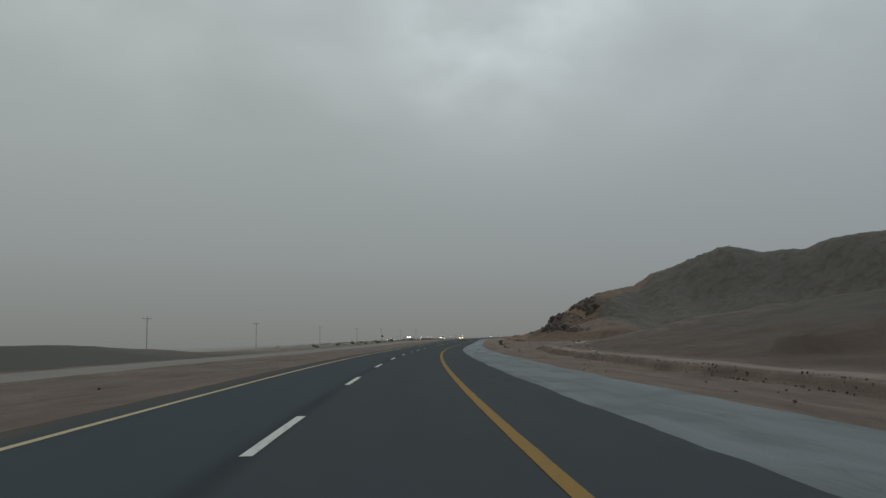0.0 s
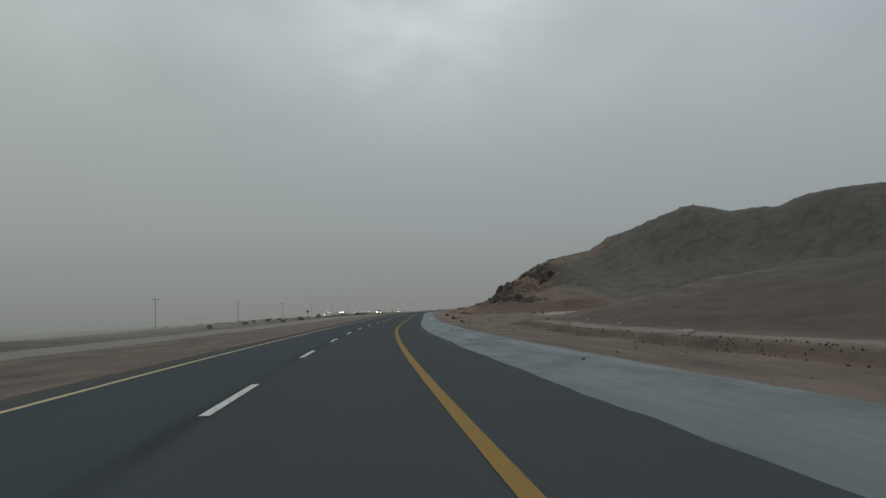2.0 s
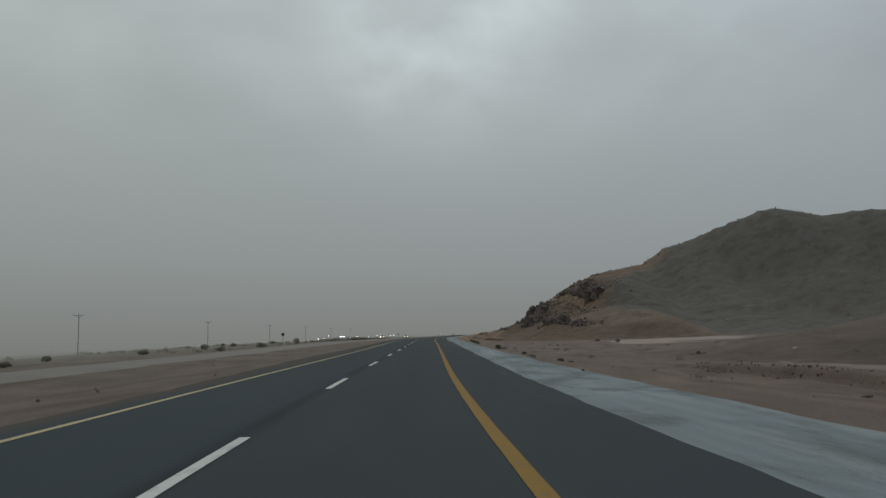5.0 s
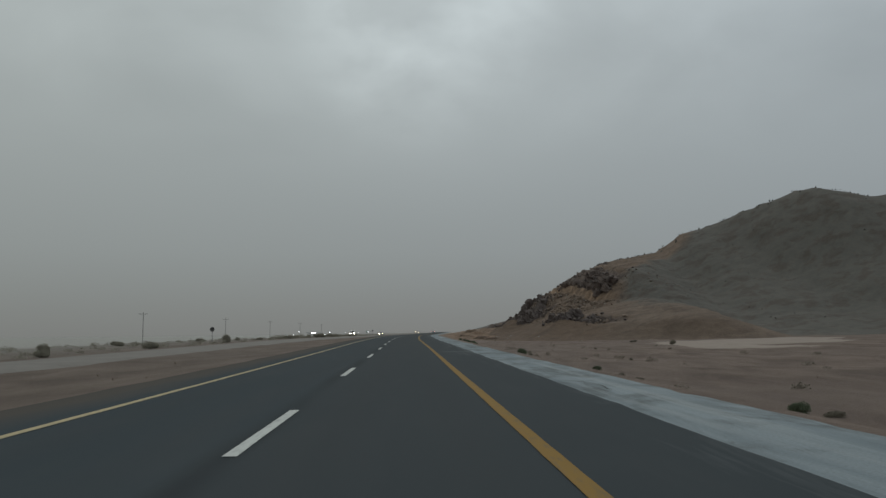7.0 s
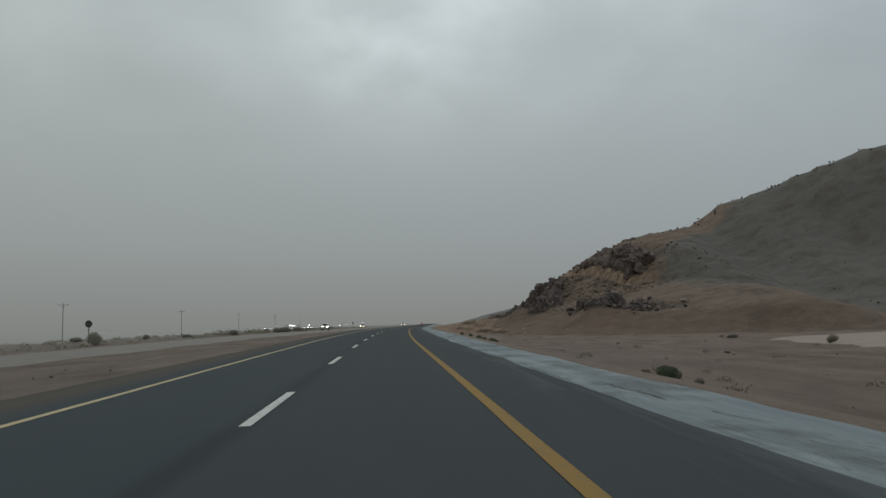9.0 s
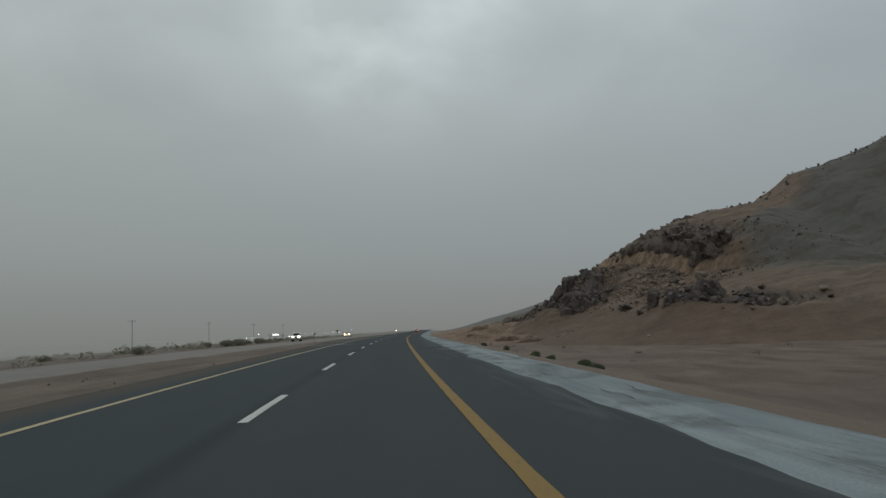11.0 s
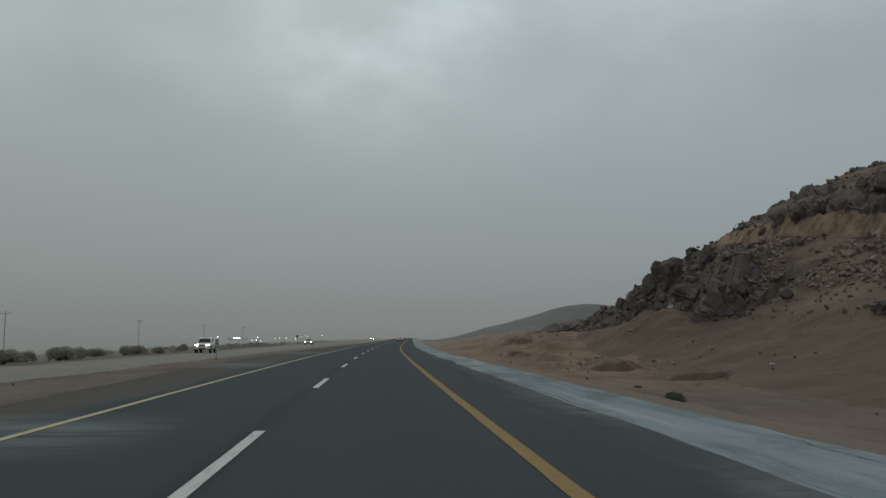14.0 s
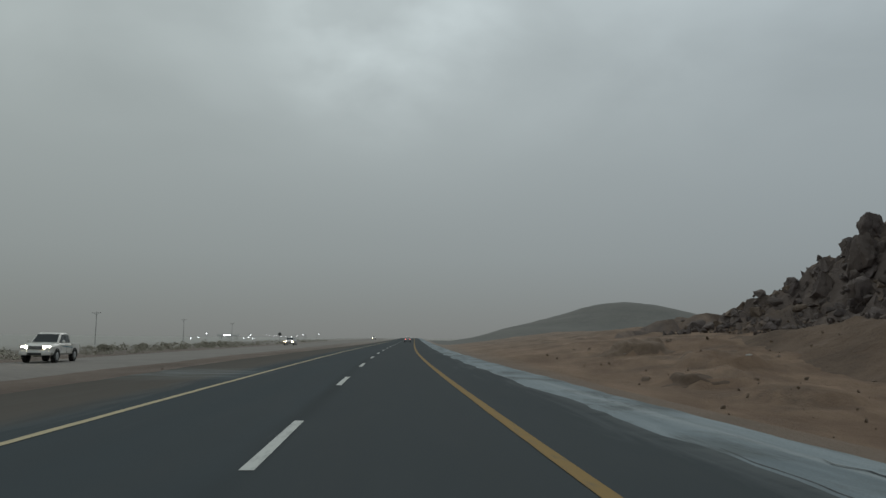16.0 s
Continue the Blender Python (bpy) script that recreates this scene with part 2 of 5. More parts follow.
    # drifts of pale sand that lie across the left edge
    for mid_s, half, near_d in ((338.2, 3.6, -1.2), (369.5, 6.0, -3.2), (404.0, 6.0, -3.0)):
        drift = noise_of(n, l, stretched(n, l, uv, 0.35, 1.1), 1.0, 5, 0.6, 0.8)
        reach = maths(n, l, "MULTIPLY", remap(n, l, maths(n, l, "ABSOLUTE", maths(n, l, "SUBTRACT", s, mid_s), 0.0), 0.0, half, 1, 0), remap(n, l, d, near_d, near_d - 1.8, 0, 1))
        tone = blend(n, l, maths(n, l, "MULTIPLY", remap(n, l, drift, 0.38, 0.58, 0.12, 0.8), reach), tone, (0.20, 0.225, 0.23))
    grain = noise_of(n, l, uv, 60.0, 2)
    tone = blend(n, l, remap(n, l, grain, 0.35, 0.7, 0, 0.3), tone, (0.058, 0.064, 0.067))
    l.new(tone, b.inputs["Base Color"])
    bump(n, l, b, grain, 0.35, 0.008)
    return m


def paint_material(name, colour, worn, dusty):
    m, n, l, b = material(name, 0.9, 0.0, 0.08)
    uv, d, s = road_coords(n, l)
    wear = remap(n, l, noise_of(n, l, stretched(n, l, uv, 9.0, 1.6), 1.0, 6, 0.7), 0.5, 0.75, 0, 0.5)
    soil = remap(n, l, noise_of(n, l, stretched(n, l, uv, 1.0, 0.12), 1.0, 3), 0.35, 0.7, 0, 0.35)
    c = blend(n, l, soil, colour, worn)
    c = blend(n, l, remap(n, l, s, 170, 300, 0, 0.45), c, dusty)
    l.new(blend(n, l, wear, c, (0.10, 0.105, 0.11)), b.inputs["Base Color"])
    return m


def gravel_material():
    m, n, l, b = material("pale_gravel", 0.92, 0.0, 0.12)
    uv, d, s = road_coords(n, l)
    streak = noise_of(n, l, stretched(n, l, uv, 0.9, 0.07), 1.0, 6, 0.6, 0.8)
    patch = noise_of(n, l, stretched(n, l, uv, 0.5, 0.25), 1.0, 5, 0.6, 0.4)
    grain = noise_of(n, l, uv, 24.0, 3, 0.7)
    c = blend(n, l, remap(n, l, streak, 0.3, 0.7, 0, 1), (0.160, 0.197, 0.216), (0.302, 0.350, 0.370))
    c = blend(n, l, remap(n, l, patch, 0.48, 0.62, 0, 0.8), c, (0.125, 0.145, 0.148))
    wash = noise_of(n, l, stretched(n, l, uv, 1.6, 0.035), 1.0, 4, 0.5, 0.3)
    c = blend(n, l, remap(n, l, wash, 0.56, 0.66, 0, 0.5), c, (0.34, 0.37, 0.375))
    rut = noise_of(n, l, stretched(n, l, uv, 2.2, 0.16), 1.0, 6, 0.6, 1.2)
    c = blend(n, l, maths(n, l, "MULTIPLY", remap(n, l, maths(n, l, "ABSOLUTE", maths(n, l, "SUBTRACT", rut, 0.5), 0.0), 0.0, 0.022, 1, 0), remap(n, l, patch, 0.42, 0.6, 0, 0.7)), c, (0.085, 0.09, 0.09))
    rim = maths(n, l, "MULTIPLY", remap(n, l, maths(n, l, "ADD", d, maths(n, l, "MULTIPLY", streak, 1.2)), 10.5, 11.6, 0, 1),
                remap(n, l, patch, 0.3, 0.6, 0.2, 1.0))
    c = blend(n, l, rim, c, (0.20, 0.18, 0.155))
    c = blend(n, l, remap(n, l, s, 40, 165, 0.62, 0), c, (0.128, 0.146, 0.150))
    c = blend(n, l, remap(n, l, grain, 0.4, 0.72, 0, 0.45), c, (0.12, 0.126, 0.128))
    l.new(c, b.inputs["Base Color"])
    bump(n, l, b, maths(n, l, "ADD", maths(n, l, "MULTIPLY", streak, 2.0), grain), 0.5, 0.03)
    return m


def ground_material():
    """Stony brown desert; flats away from the road paled to paint in haze."""
    m, n, l, b = material("desert_ground", 0.95, 0.0, 0.15)
    uv, d, s = road_coords(n, l)
    big, mid = noise_of(n, l, uv, 0.03, 5), noise_of(n, l, stretched(n, l, uv, 0.35, 0.12), 1.0, 6, 0.62, 0.4)
    fine = noise_of(n, l, uv, 7.0, 4, 0.7)
    c = blend(n, l, remap(n, l, mid, 0.32, 0.68, 0, 1), (0.118, 0.087, 0.070), (0.234, 0.176, 0.143))
    c = blend(n, l, remap(n, l, big, 0.45, 0.65, 0, 0.6), c, (0.174, 0.136, 0.116))
    # greyer trodden dirt on the median
    c = blend(n, l, maths(n, l, "MULTIPLY", remap(n, l, d, -4, -6, 0, 0.42), remap(n, l, fine, 0.2, 0.7, 0.6, 1)), c, blend(n, l, remap(n, l, mid, 0.3, 0.7, 0, 1), (0.118, 0.099, 0.080), (0.182, 0.156, 0.129)))
    # darker stony rise beyond the dirt track
    rise = maths(n, l, "MULTIPLY", remap(n, l, maths(n, l, "ADD", d, maths(n, l, "MULTIPLY", mid, 6.0)), 26.0, 30.0, 0, 0.85), remap(n, l, maths(n, l, "ADD", s, maths(n, l, "MULTIPLY", mid, 40.0)), 235, 185, 0, 1))
    soil = blend(n, l, remap(n, l, mid, 0.3, 0.7, 0, 1), (0.082, 0.061, 0.048), (0.110, 0.081, 0.063))
    soil = blend(n, l, remap(n, l, noise_of(n, l, uv, 0.07, 4, 0.6, 0.5), 0.5, 0.66, 0, 0.7), soil, (0.070, 0.066, 0.060))
    # grey varnished stones take over higher up
    soil = blend(n, l, remap(n, l, maths(n, l, "ADD", d, maths(n, l, "MULTIPLY", big, 26.0)), 50, 74, 0, 0.9), soil, (0.084, 0.082, 0.075))
    c = blend(n, l, rise, c, soil)
    # a smooth pale strip of sand along the shoulder
    band = maths(n, l, "MULTIPLY", remap(n, l, maths(n, l, "ADD", d, maths(n, l, "MULTIPLY", mid, 3.0)), 14.0, 14.9, 0.75, 0), maths(n, l, "MULTIPLY", remap(n, l, s, 200, 270, 0, 1), remap(n, l, d, 6, 8, 0, 1)))
    c = blend(n, l, band, c, (0.212, 0.167, 0.130))
    # fresh red-brown spoil at the foot of the hill
    spoil = maths(n, l, "MULTIPLY", remap(n, l, maths(n, l, "ADD", s, maths(n, l, "MULTIPLY", mid, 30.0)), 372, 398, 0, 0.9), remap(n, l, d, 8, 11, 0, 1))
    c = blend(n, l, spoil, c, blend(n, l, remap(n, l, mid, 0.32, 0.68, 0, 1), (0.150, 0.094, 0.060), (0.290, 0.196, 0.130)))
    late = maths(n, l, "MULTIPLY", remap(n, l, s, 330, 372, 0, 0.62), remap(n, l, maths(n, l, "ADD", d, maths(n, l, "MULTIPLY", mid, 4.0)), 14.5, 18, 0, 1))
    c = blend(n, l, late, c, dark_patches(n, l, c, uv, 1.0))
    # haze painted into the open flats to the left, paling towards the low sky
    flats_haze = maths(n, l, "MULTIPLY", remap(n, l, d, -22, -36, 0, 1), remap(n, l, mid, 0.25, 0.6, 0.6, 1.0))
    c = blend(n, l, flats_haze, c, (0.225, 0.208, 0.182))
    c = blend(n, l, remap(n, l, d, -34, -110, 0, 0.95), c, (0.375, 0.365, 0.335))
    # ground far along the road fades too, haze put into its colour
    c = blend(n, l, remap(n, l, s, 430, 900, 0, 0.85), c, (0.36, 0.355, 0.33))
    # dark gravel bank on the left at the start
    dark = maths(n, l, "MULTIPLY", remap(n, l, maths(n, l, "ADD", d, maths(n, l, "MULTIPLY", mid, 3.0)), -21.5, -23, 0, 0.92), remap(n, l, maths(n, l, "ADD", s, maths(n, l, "MULTIPLY", mid, 40.0)), 165, 105, 0, 1))
    c = blend(n, l, maths(n, l, "MULTIPLY", dark, remap(n, l, d, -260, -160, 0, 1)), c, (0.088, 0.088, 0.078))
    c = blend(n, l, remap(n, l, fine, 0.55, 0.75, 0, 0.45), c, (0.058, 0.045, 0.036))
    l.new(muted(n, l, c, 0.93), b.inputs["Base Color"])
    bump(n, l, b, maths(n, l, "ADD", maths(n, l, "MULTIPLY", mid, remap(n, l, d, 24, 34, 3.0, 0.8)), maths(n, l, "MULTIPLY", fine, 1.5)), 0.8, 0.13)
    return m


def hill_material():
    """Brown sand and scree; dark varnished stones cover the far flank."""
    m, n, l, b = material("hill_scree", 0.95, 0.0, 0.15)
    uv, d, s = road_coords(n, l)
    co = coords(n)
    big, mid, fine = noise_of(n, l, co, 0.06, 5), noise_of(n, l, co, 0.35, 6, 0.65), noise_of(n, l, co, 2.6, 5, 0.7)
    c = blend(n, l, remap(n, l, mid, 0.3, 0.7, 0, 1), (0.127, 0.094, 0.073), (0.212, 0.158, 0.121))
    geo = n.new("ShaderNodeNewGeometry")
    sep = n.new("ShaderNodeSeparateXYZ")
    l.new(geo.outputs["Normal"], sep.inputs[0])
    rip = n.new("ShaderNodeVectorMath")
    rip.operation = "MULTIPLY"
    rip.inputs[1].default_value = (1.3, 1.3, 0.12)
    l.new(co, rip.inputs[0])
    furrow = noise_of(n, l, rip.outputs[0], 1.0, 5, 0.6)
    strata, rocky, bank, apron = [n.new("ShaderNodeAttribute") for _ in range(4)]
    strata.attribute_name, rocky.attribute_name, bank.attribute_name, apron.attribute_name = "strata", "rocky", "bank", "apron"
    # fine brown wash gathered on the apron below the rocks
    c = blend(n, l, maths(n, l, "MULTIPLY", apron.outputs["Fac"], remap(n, l, mid, 0.25, 0.7, 0.9, 0.45)), c, (0.118, 0.083, 0.060))
    # bare earth on the steep cut of the bench, furrowed downwards
    c = blend(n, l, maths(n, l, "MULTIPLY", bank.outputs["Fac"], remap(n, l, furrow, 0.36, 0.56, 0.15, 1)), c, (0.335, 0.238, 0.168))
    # varnished scree beyond a ragged slanting line
    line = maths(n, l, "ADD", maths(n, l, "MULTIPLY", maths(n, l, "SUBTRACT", big, 0.5), 22.0), maths(n, l, "SUBTRACT", d, maths(n, l, "MAXIMUM", maths(n, l, "ADD", maths(n, l, "MULTIPLY", s, 0.3), -57.0), maths(n, l, "SUBTRACT", s, 334.0))))
    flank = maths(n, l, "MULTIPLY", remap(n, l, line, -2, 4, 0, 1), remap(n, l, maths(n, l, "ADD", maths(n, l, "ADD", strata.outputs["Fac"], remap(n, l, d, 52, 86, 0, 0.4)), maths(n, l, "MULTIPLY", maths(n, l, "SUBTRACT", big, 0.5), 0.5)), 0.3, 0.5, 0.15, 1))
    scree = blend(n, l, remap(n, l, mid, 0.3, 0.7, 0, 1), (0.102, 0.102, 0.094), (0.126, 0.124, 0.113))
    c = blend(n, l, maths(n, l, "MULTIPLY", flank, remap(n, l, fine, 0.25, 0.6, 0.6, 0.98)), c, scree)
    rock = blend(n, l, remap(n, l, mid, 0.3, 0.7, 0, 1), (0.112, 0.094, 0.090), (0.175, 0.144, 0.128))
    rk = remap(n, l, maths(n, l, "ADD", rocky.outputs["Fac"], maths(n, l, "MULTIPLY", maths(n, l, "SUBTRACT", mid, 0.5), 1.3)), 0.38, 0.56, 0, 0.95)
    ledge = maths(n, l, "MULTIPLY", remap(n, l, sep.outputs[2], 0.62, 0.9, 0, 0.85), remap(n, l, fine, 0.35, 0.6, 0.3, 1))
    c = blend(n, l, maths(n, l, "MULTIPLY", rk, maths(n, l, "SUBTRACT", 1.0, ledge)), c, rock)
    c = blend(n, l, remap(n, l, fine, 0.55, 0.75, 0, 0.32), c, (0.08, 0.067, 0.058))
    l.new(muted(n, l, dark_patches(n, l, c, co, 0.6), 1.04), b.inputs["Base Color"])
    bump(n, l, b, maths(n, l, "MULTIPLY", maths(n, l, "ADD", maths(n, l, "MULTIPLY", mid, 2.5), fine), remap(n, l, d, 62, 85, 1, 0.1)), 0.7, 0.25)
    return m


def rock_material(name, dark, light):
    m, n, l, b = material(name, 0.85, 0.0, 0.25)
    co = coords(n)
    rnd = n.new("ShaderNodeObjectInfo").outputs["Random"]
    isl = n.new("ShaderNodeNewGeometry").outputs["Random Per Island"]
    f = noise_of(n, l, co, 1.1, 6, 0.65)
    fine = noise_of(n, l, co, 6.0, 5, 0.7)
    c = blend(n, l, remap(n, l, f, 0.32, 0.68, 0, 1), dark, light)
    c = blend(n, l, maths(n, l, "MULTIPLY", maths(n, l, "FRACT", maths(n, l, "ADD", rnd, isl), 0.0), 0.32), c, (0.15, 0.115, 0.09))
    geo = n.new("ShaderNodeNewGeometry")
    sep = n.new("ShaderNodeSeparateXYZ")
    l.new(geo.outputs["Normal"], sep.inputs[0])
    # sand lodged on the ledges
    c = blend(n, l, maths(n, l, "MULTIPLY", remap(n, l, sep.outputs[2], 0.75, 0.97, 0, 0.42), remap(n, l, fine, 0.42, 0.62, 0, 1)), c, (0.18, 0.137, 0.105))
    l.new(c, b.inputs["Base Color"])
    bump(n, l, b, maths(n, l, "ADD", f, maths(n, l, "MULTIPLY", fine, 0.4)), 0.8, 0.25)
    return m


def glow_material(name, colour, strength):
    m = bpy.data.materials.new(name)
    m.use_nodes = True
    b = m.node_tree.nodes["Principled BSDF"]
    b.inputs["Base Color"].default_value = (0.8, 0.8, 0.8, 1)
    b.inputs["Emission Color"].default_value = (*colour, 1)
    b.inputs["Emission Strength"].default_value = strength
    return m


def leaf_material(name, dark, light):
    m, n, l, b = material(name, 0.75, 0.0, 0.2)
    isl = n.new("ShaderNodeNewGeometry").outputs["Random Per Island"]
    l.new(blend(n, l, isl, dark, light), b.inputs["Base Color"])
    return m


ASPHALT = asphalt_material()
WHITE_PAINT = paint_material("white_road_paint", (0.58, 0.60, 0.57), (0.44, 0.45, 0.43), (0.46, 0.47, 0.45))
YELLOW_PAINT = paint_material("yellow_road_paint", (0.265, 0.163, 0.046), (0.232, 0.153, 0.062), (0.25, 0.19, 0.102))
PALE_YELLOW = paint_material("faded_yellow_road_paint", (0.48, 0.405, 0.25), (0.42, 0.36, 0.235), (0.45, 0.40, 0.285))
GRAVEL = gravel_material()
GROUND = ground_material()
HILL = hill_material()
BASALT = rock_material("dark_basalt", (0.095, 0.080, 0.079), (0.150, 0.124, 0.116))
BROWN_BASALT = rock_material("weathered_basalt", (0.122, 0.099, 0.092), (0.192, 0.152, 0.132))
SCREE_STONE = rock_material("scree_stone", (0.085, 0.082, 0.074), (0.12, 0.114, 0.104))
BROWN_ROCK = rock_material("brown_rock", (0.112, 0.086, 0.070), (0.235, 0.178, 0.139))
TAN_ROCK = rock_material("tan_rock", (0.205, 0.155, 0.122), (0.345, 0.268, 0.208))
PALE_ROCK = mottled("pale_rock", (0.30, 0.285, 0.26), (0.44, 0.43, 0.40), 4.0, relief=0.02)
OLD_ROAD = mottled("dusty_old_asphalt", (0.156, 0.143, 0.128), (0.204, 0.189, 0.171), 0.25, 0.9)
FAR_HILL = mottled("far_hill_gravel", (0.104, 0.107, 0.099), (0.142, 0.140, 0.127), 0.1, 0.95, relief=0.3)
SILT = mottled("pale_silt", (0.240, 0.196, 0.163), (0.305, 0.254, 0.214), 0.4, 0.95, relief=0.02)
TRACK = mottled("pale_track_sand", (0.150, 0.120, 0.101), (0.212, 0.172, 0.145), 0.5, 0.95, relief=0.02)
CRACK = mottled("dark_open_joint", (0.030, 0.032, 0.034), (0.050, 0.052, 0.053), 3.0, 0.95)
WOOD = mottled("weathered_pole_wood", (0.30, 0.295, 0.285), (0.40, 0.395, 0.38), 2.5, relief=0.01)
STEEL = mottled("galvanised_steel", (0.28, 0.29, 0.29), (0.40, 0.41, 0.41), 3.0, 0.5, 0.6)
DARK_STEEL = mottled("dark_painted_steel", (0.05, 0.05, 0.05), (0.09, 0.09, 0.09), 3.0, 0.6)
PORCELAIN = mottled("brown_porcelain", (0.10, 0.06, 0.05), (0.14, 0.09, 0.07), 5.0, 0.3)
GREEN_SIGN = mottled("green_sign_film", (0.02, 0.16, 0.10), (0.03, 0.20, 0.13), 3.0, 0.5)
WHITE_FILM = mottled("white_sign_film", (0.60, 0.62, 0.60), (0.70, 0.71, 0.70), 3.0, 0.5)
RUBBER = mottled("tyre_rubber", (0.018, 0.018, 0.018), (0.035, 0.034, 0.033), 6.0, 0.9)
CAR_WHITE = mottled("dusty_white_paint", (0.52, 0.50, 0.46), (0.70, 0.69, 0.66), 1.5, 0.35, 0.0, 0.5)
CAR_SILVER = mottled("silver_car_paint", (0.34, 0.35, 0.36), (0.44, 0.45, 0.46), 1.5, 0.35, 0.4, 0.5)
PLASTIC = mottled("black_plastic", (0.02, 0.02, 0.02), (0.04, 0.04, 0.04), 6.0, 0.6)
STRIPE = mottled("blue_green_stripe", (0.05, 0.16, 0.22), (0.07, 0.20, 0.26), 4.0, 0.5)
TAIL_OFF = mottled("unlit_red_lens", (0.18, 0.02, 0.02), (0.26, 0.03, 0.03), 4.0, 0.3)
CHROME = mottled("chrome", (0.55, 0.55, 0.55), (0.65, 0.65, 0.65), 4.0, 0.2, 1.0)
CONCRETE = mottled("pale_concrete", (0.46, 0.47, 0.46), (0.54, 0.55, 0.54), 1.0, 0.85)
GLASS, _n, _l, _b = material("car_glass", 0.12, 0.0, 0.22)
_b.inputs["Base Color"].default_value = (0.02, 0.025, 0.028, 1)
HEADLIGHT = glow_material("lit_headlight", (1.0, 0.84, 0.58), 24.0)
FAR_HEADLIGHT = glow_material("lit_warm_headlight", (1.0, 0.70, 0.34), 30.0)
TAIL_RED = glow_material("lit_tail_light", (1.0, 0.10, 0.06), 2.0)
LAMP_WHITE = glow_material("lit_white_lamp", (0.93, 0.97, 1.0), 5.0)
DARK_EARTH = mottled("dark_brown_earth", (0.080, 0.056, 0.041), (0.145, 0.103, 0.077), 2.2, 0.95, relief=0.04)
CLOD = mottled("brown_clod", (0.120, 0.086, 0.063), (0.20, 0.147, 0.110), 3.0, 0.95, relief=0.03)
GREEN_LEAF = leaf_material("green_leaf", (0.088, 0.113, 0.070), (0.158, 0.184, 0.120))
DRY_LEAF = leaf_material("dry_leaf", (0.17, 0.152, 0.118), (0.28, 0.25, 0.20))
# dusty leaves, paled further so that haze is in their colour
HAZED_DUSTY_LEAF = leaf_material("hazed_dusty_leaf", (0.26, 0.243, 0.195), (0.36, 0.338, 0.275))
TWIG = mottled("dry_twig", (0.10, 0.08, 0.06), (0.17, 0.14, 0.11), 6.0)


# ---- plan: the road's line, in metres along it (s) and to its right (d) ----
YAW_S = [-20, 30, 70, 110, 150, 190, 240, 300, 380, 480, 600, 900]
YAW_K = [7.711, 5.275, 3.682, 2.194, 0.198, 0.0, 0.204, -0.777, -1.751, -3.356, -3.551, -3.552]
LEV_S = [-20, 60, 120, 180, 240, 300, 360, 420, 500, 650, 900, 1200]
LEV_K = [0.0, 0.043, 0.022, 0.295, 0.706, 1.064, 1.249, 1.34, 1.55, 2.15, 3.2, 3.3]


def hermite(x, xk, yk):
    """Smooth curve through the knots, level beyond them."""
    xk, yk = np.array(xk, float), np.array(yk, float)
    x = np.clip(np.asarray(x, float), xk[0], xk[-1])
    m = np.gradient(yk, xk)
    i = np.clip(np.searchsorted(xk, x) - 1, 0, len(xk) - 2)
    h = xk[i + 1] - xk[i]
    u = (x - xk[i]) / h
    return ((2 * u**3 - 3 * u * u + 1) * yk[i] + (u**3 - 2 * u * u + u) * h * m[i]
            + (-2 * u**3 + 3 * u * u) * yk[i + 1] + (u**3 - u * u) * h * m[i + 1])


LINE_S = np.arange(-1600, 3601, 2.0)
LINE_H = np.radians(hermite(LINE_S, YAW_S, YAW_K))
LINE_Z = hermite(LINE_S, LEV_S, LEV_K)
_dx, _dy = -np.sin(LINE_H) * 2, np.cos(LINE_H) * 2
LINE_X = np.concatenate([[0], np.cumsum((_dx[1:] + _dx[:-1]) / 2)])
LINE_Y = np.concatenate([[0], np.cumsum((_dy[1:] + _dy[:-1]) / 2)])
LINE_X -= np.interp(0, LINE_S, LINE_X)
LINE_Y -= np.interp(0, LINE_S, LINE_Y)


def heading(s):
    return float(np.interp(s, LINE_S, LINE_H))


def at(s, d, h=0.0):
    """World place of a point s metres along the road, d to its right, h above its surface."""
    a = np.interp(s, LINE_S, LINE_H)
    return (float(np.interp(s, LINE_S, LINE_X) + d * np.cos(a)), float(np.interp(s, LINE_S, LINE_Y) + d * np.sin(a)),
            float(np.interp(s, LINE_S, LINE_Z) + h))


def smooth(x):
    x = min(1.0, max(0.0, x))
    return x * x * (3 - 2 * x)


def lin(x, pairs):
    return float(np.interp(x, [p[0] for p in pairs], [p[1] for p in pairs]))


# the hill: its crest runs away from the road, rising
CREST_S = [(8, 452), (15, 450), (27, 446), (34, 436), (37, 431), (45, 428), (54, 424), (63, 420), (80, 428), (89, 428), (100, 425), (112, 414), (123, 404), (135, 397), (165, 360), (200, 340), (300, 310), (430, 290)]
CREST_H = [(8, -1.5), (14, -0.8), (20, 1.6), (24, 2.8), (28, 3.9), (31, 5.5), (34, 6.8), (36, 8.5), (38, 11.3), (40, 12.6), (42, 13.0), (45, 13.8), (48, 16.6), (50, 17.8), (52, 19.3), (54, 20.4), (57, 20.5),
           (60, 21.9), (65, 23.2), (70, 24.0), (75, 25.2), (80, 26.5), (84, 29.0), (88, 31.9), (92, 33.1), (96, 34.4), (100, 35.8), (106, 38.3), (112, 40.7), (118, 42.7), (122, 43.4), (130, 41.3),
           (135, 38.8), (141, 39.8), (150, 38.7), (156, 42.0), (166, 43.2), (186, 43.9), (230, 46.0), (300, 42.0), (430, -1.6)]
FOOT_S = [(8, 432), (15, 424), (25, 408), (30, 396), (33, 386), (36, 364), (39, 350), (42, 338), (46, 330), (60, 318), (90, 304), (130, 285), (165, 240), (230, 190), (430, 150)]
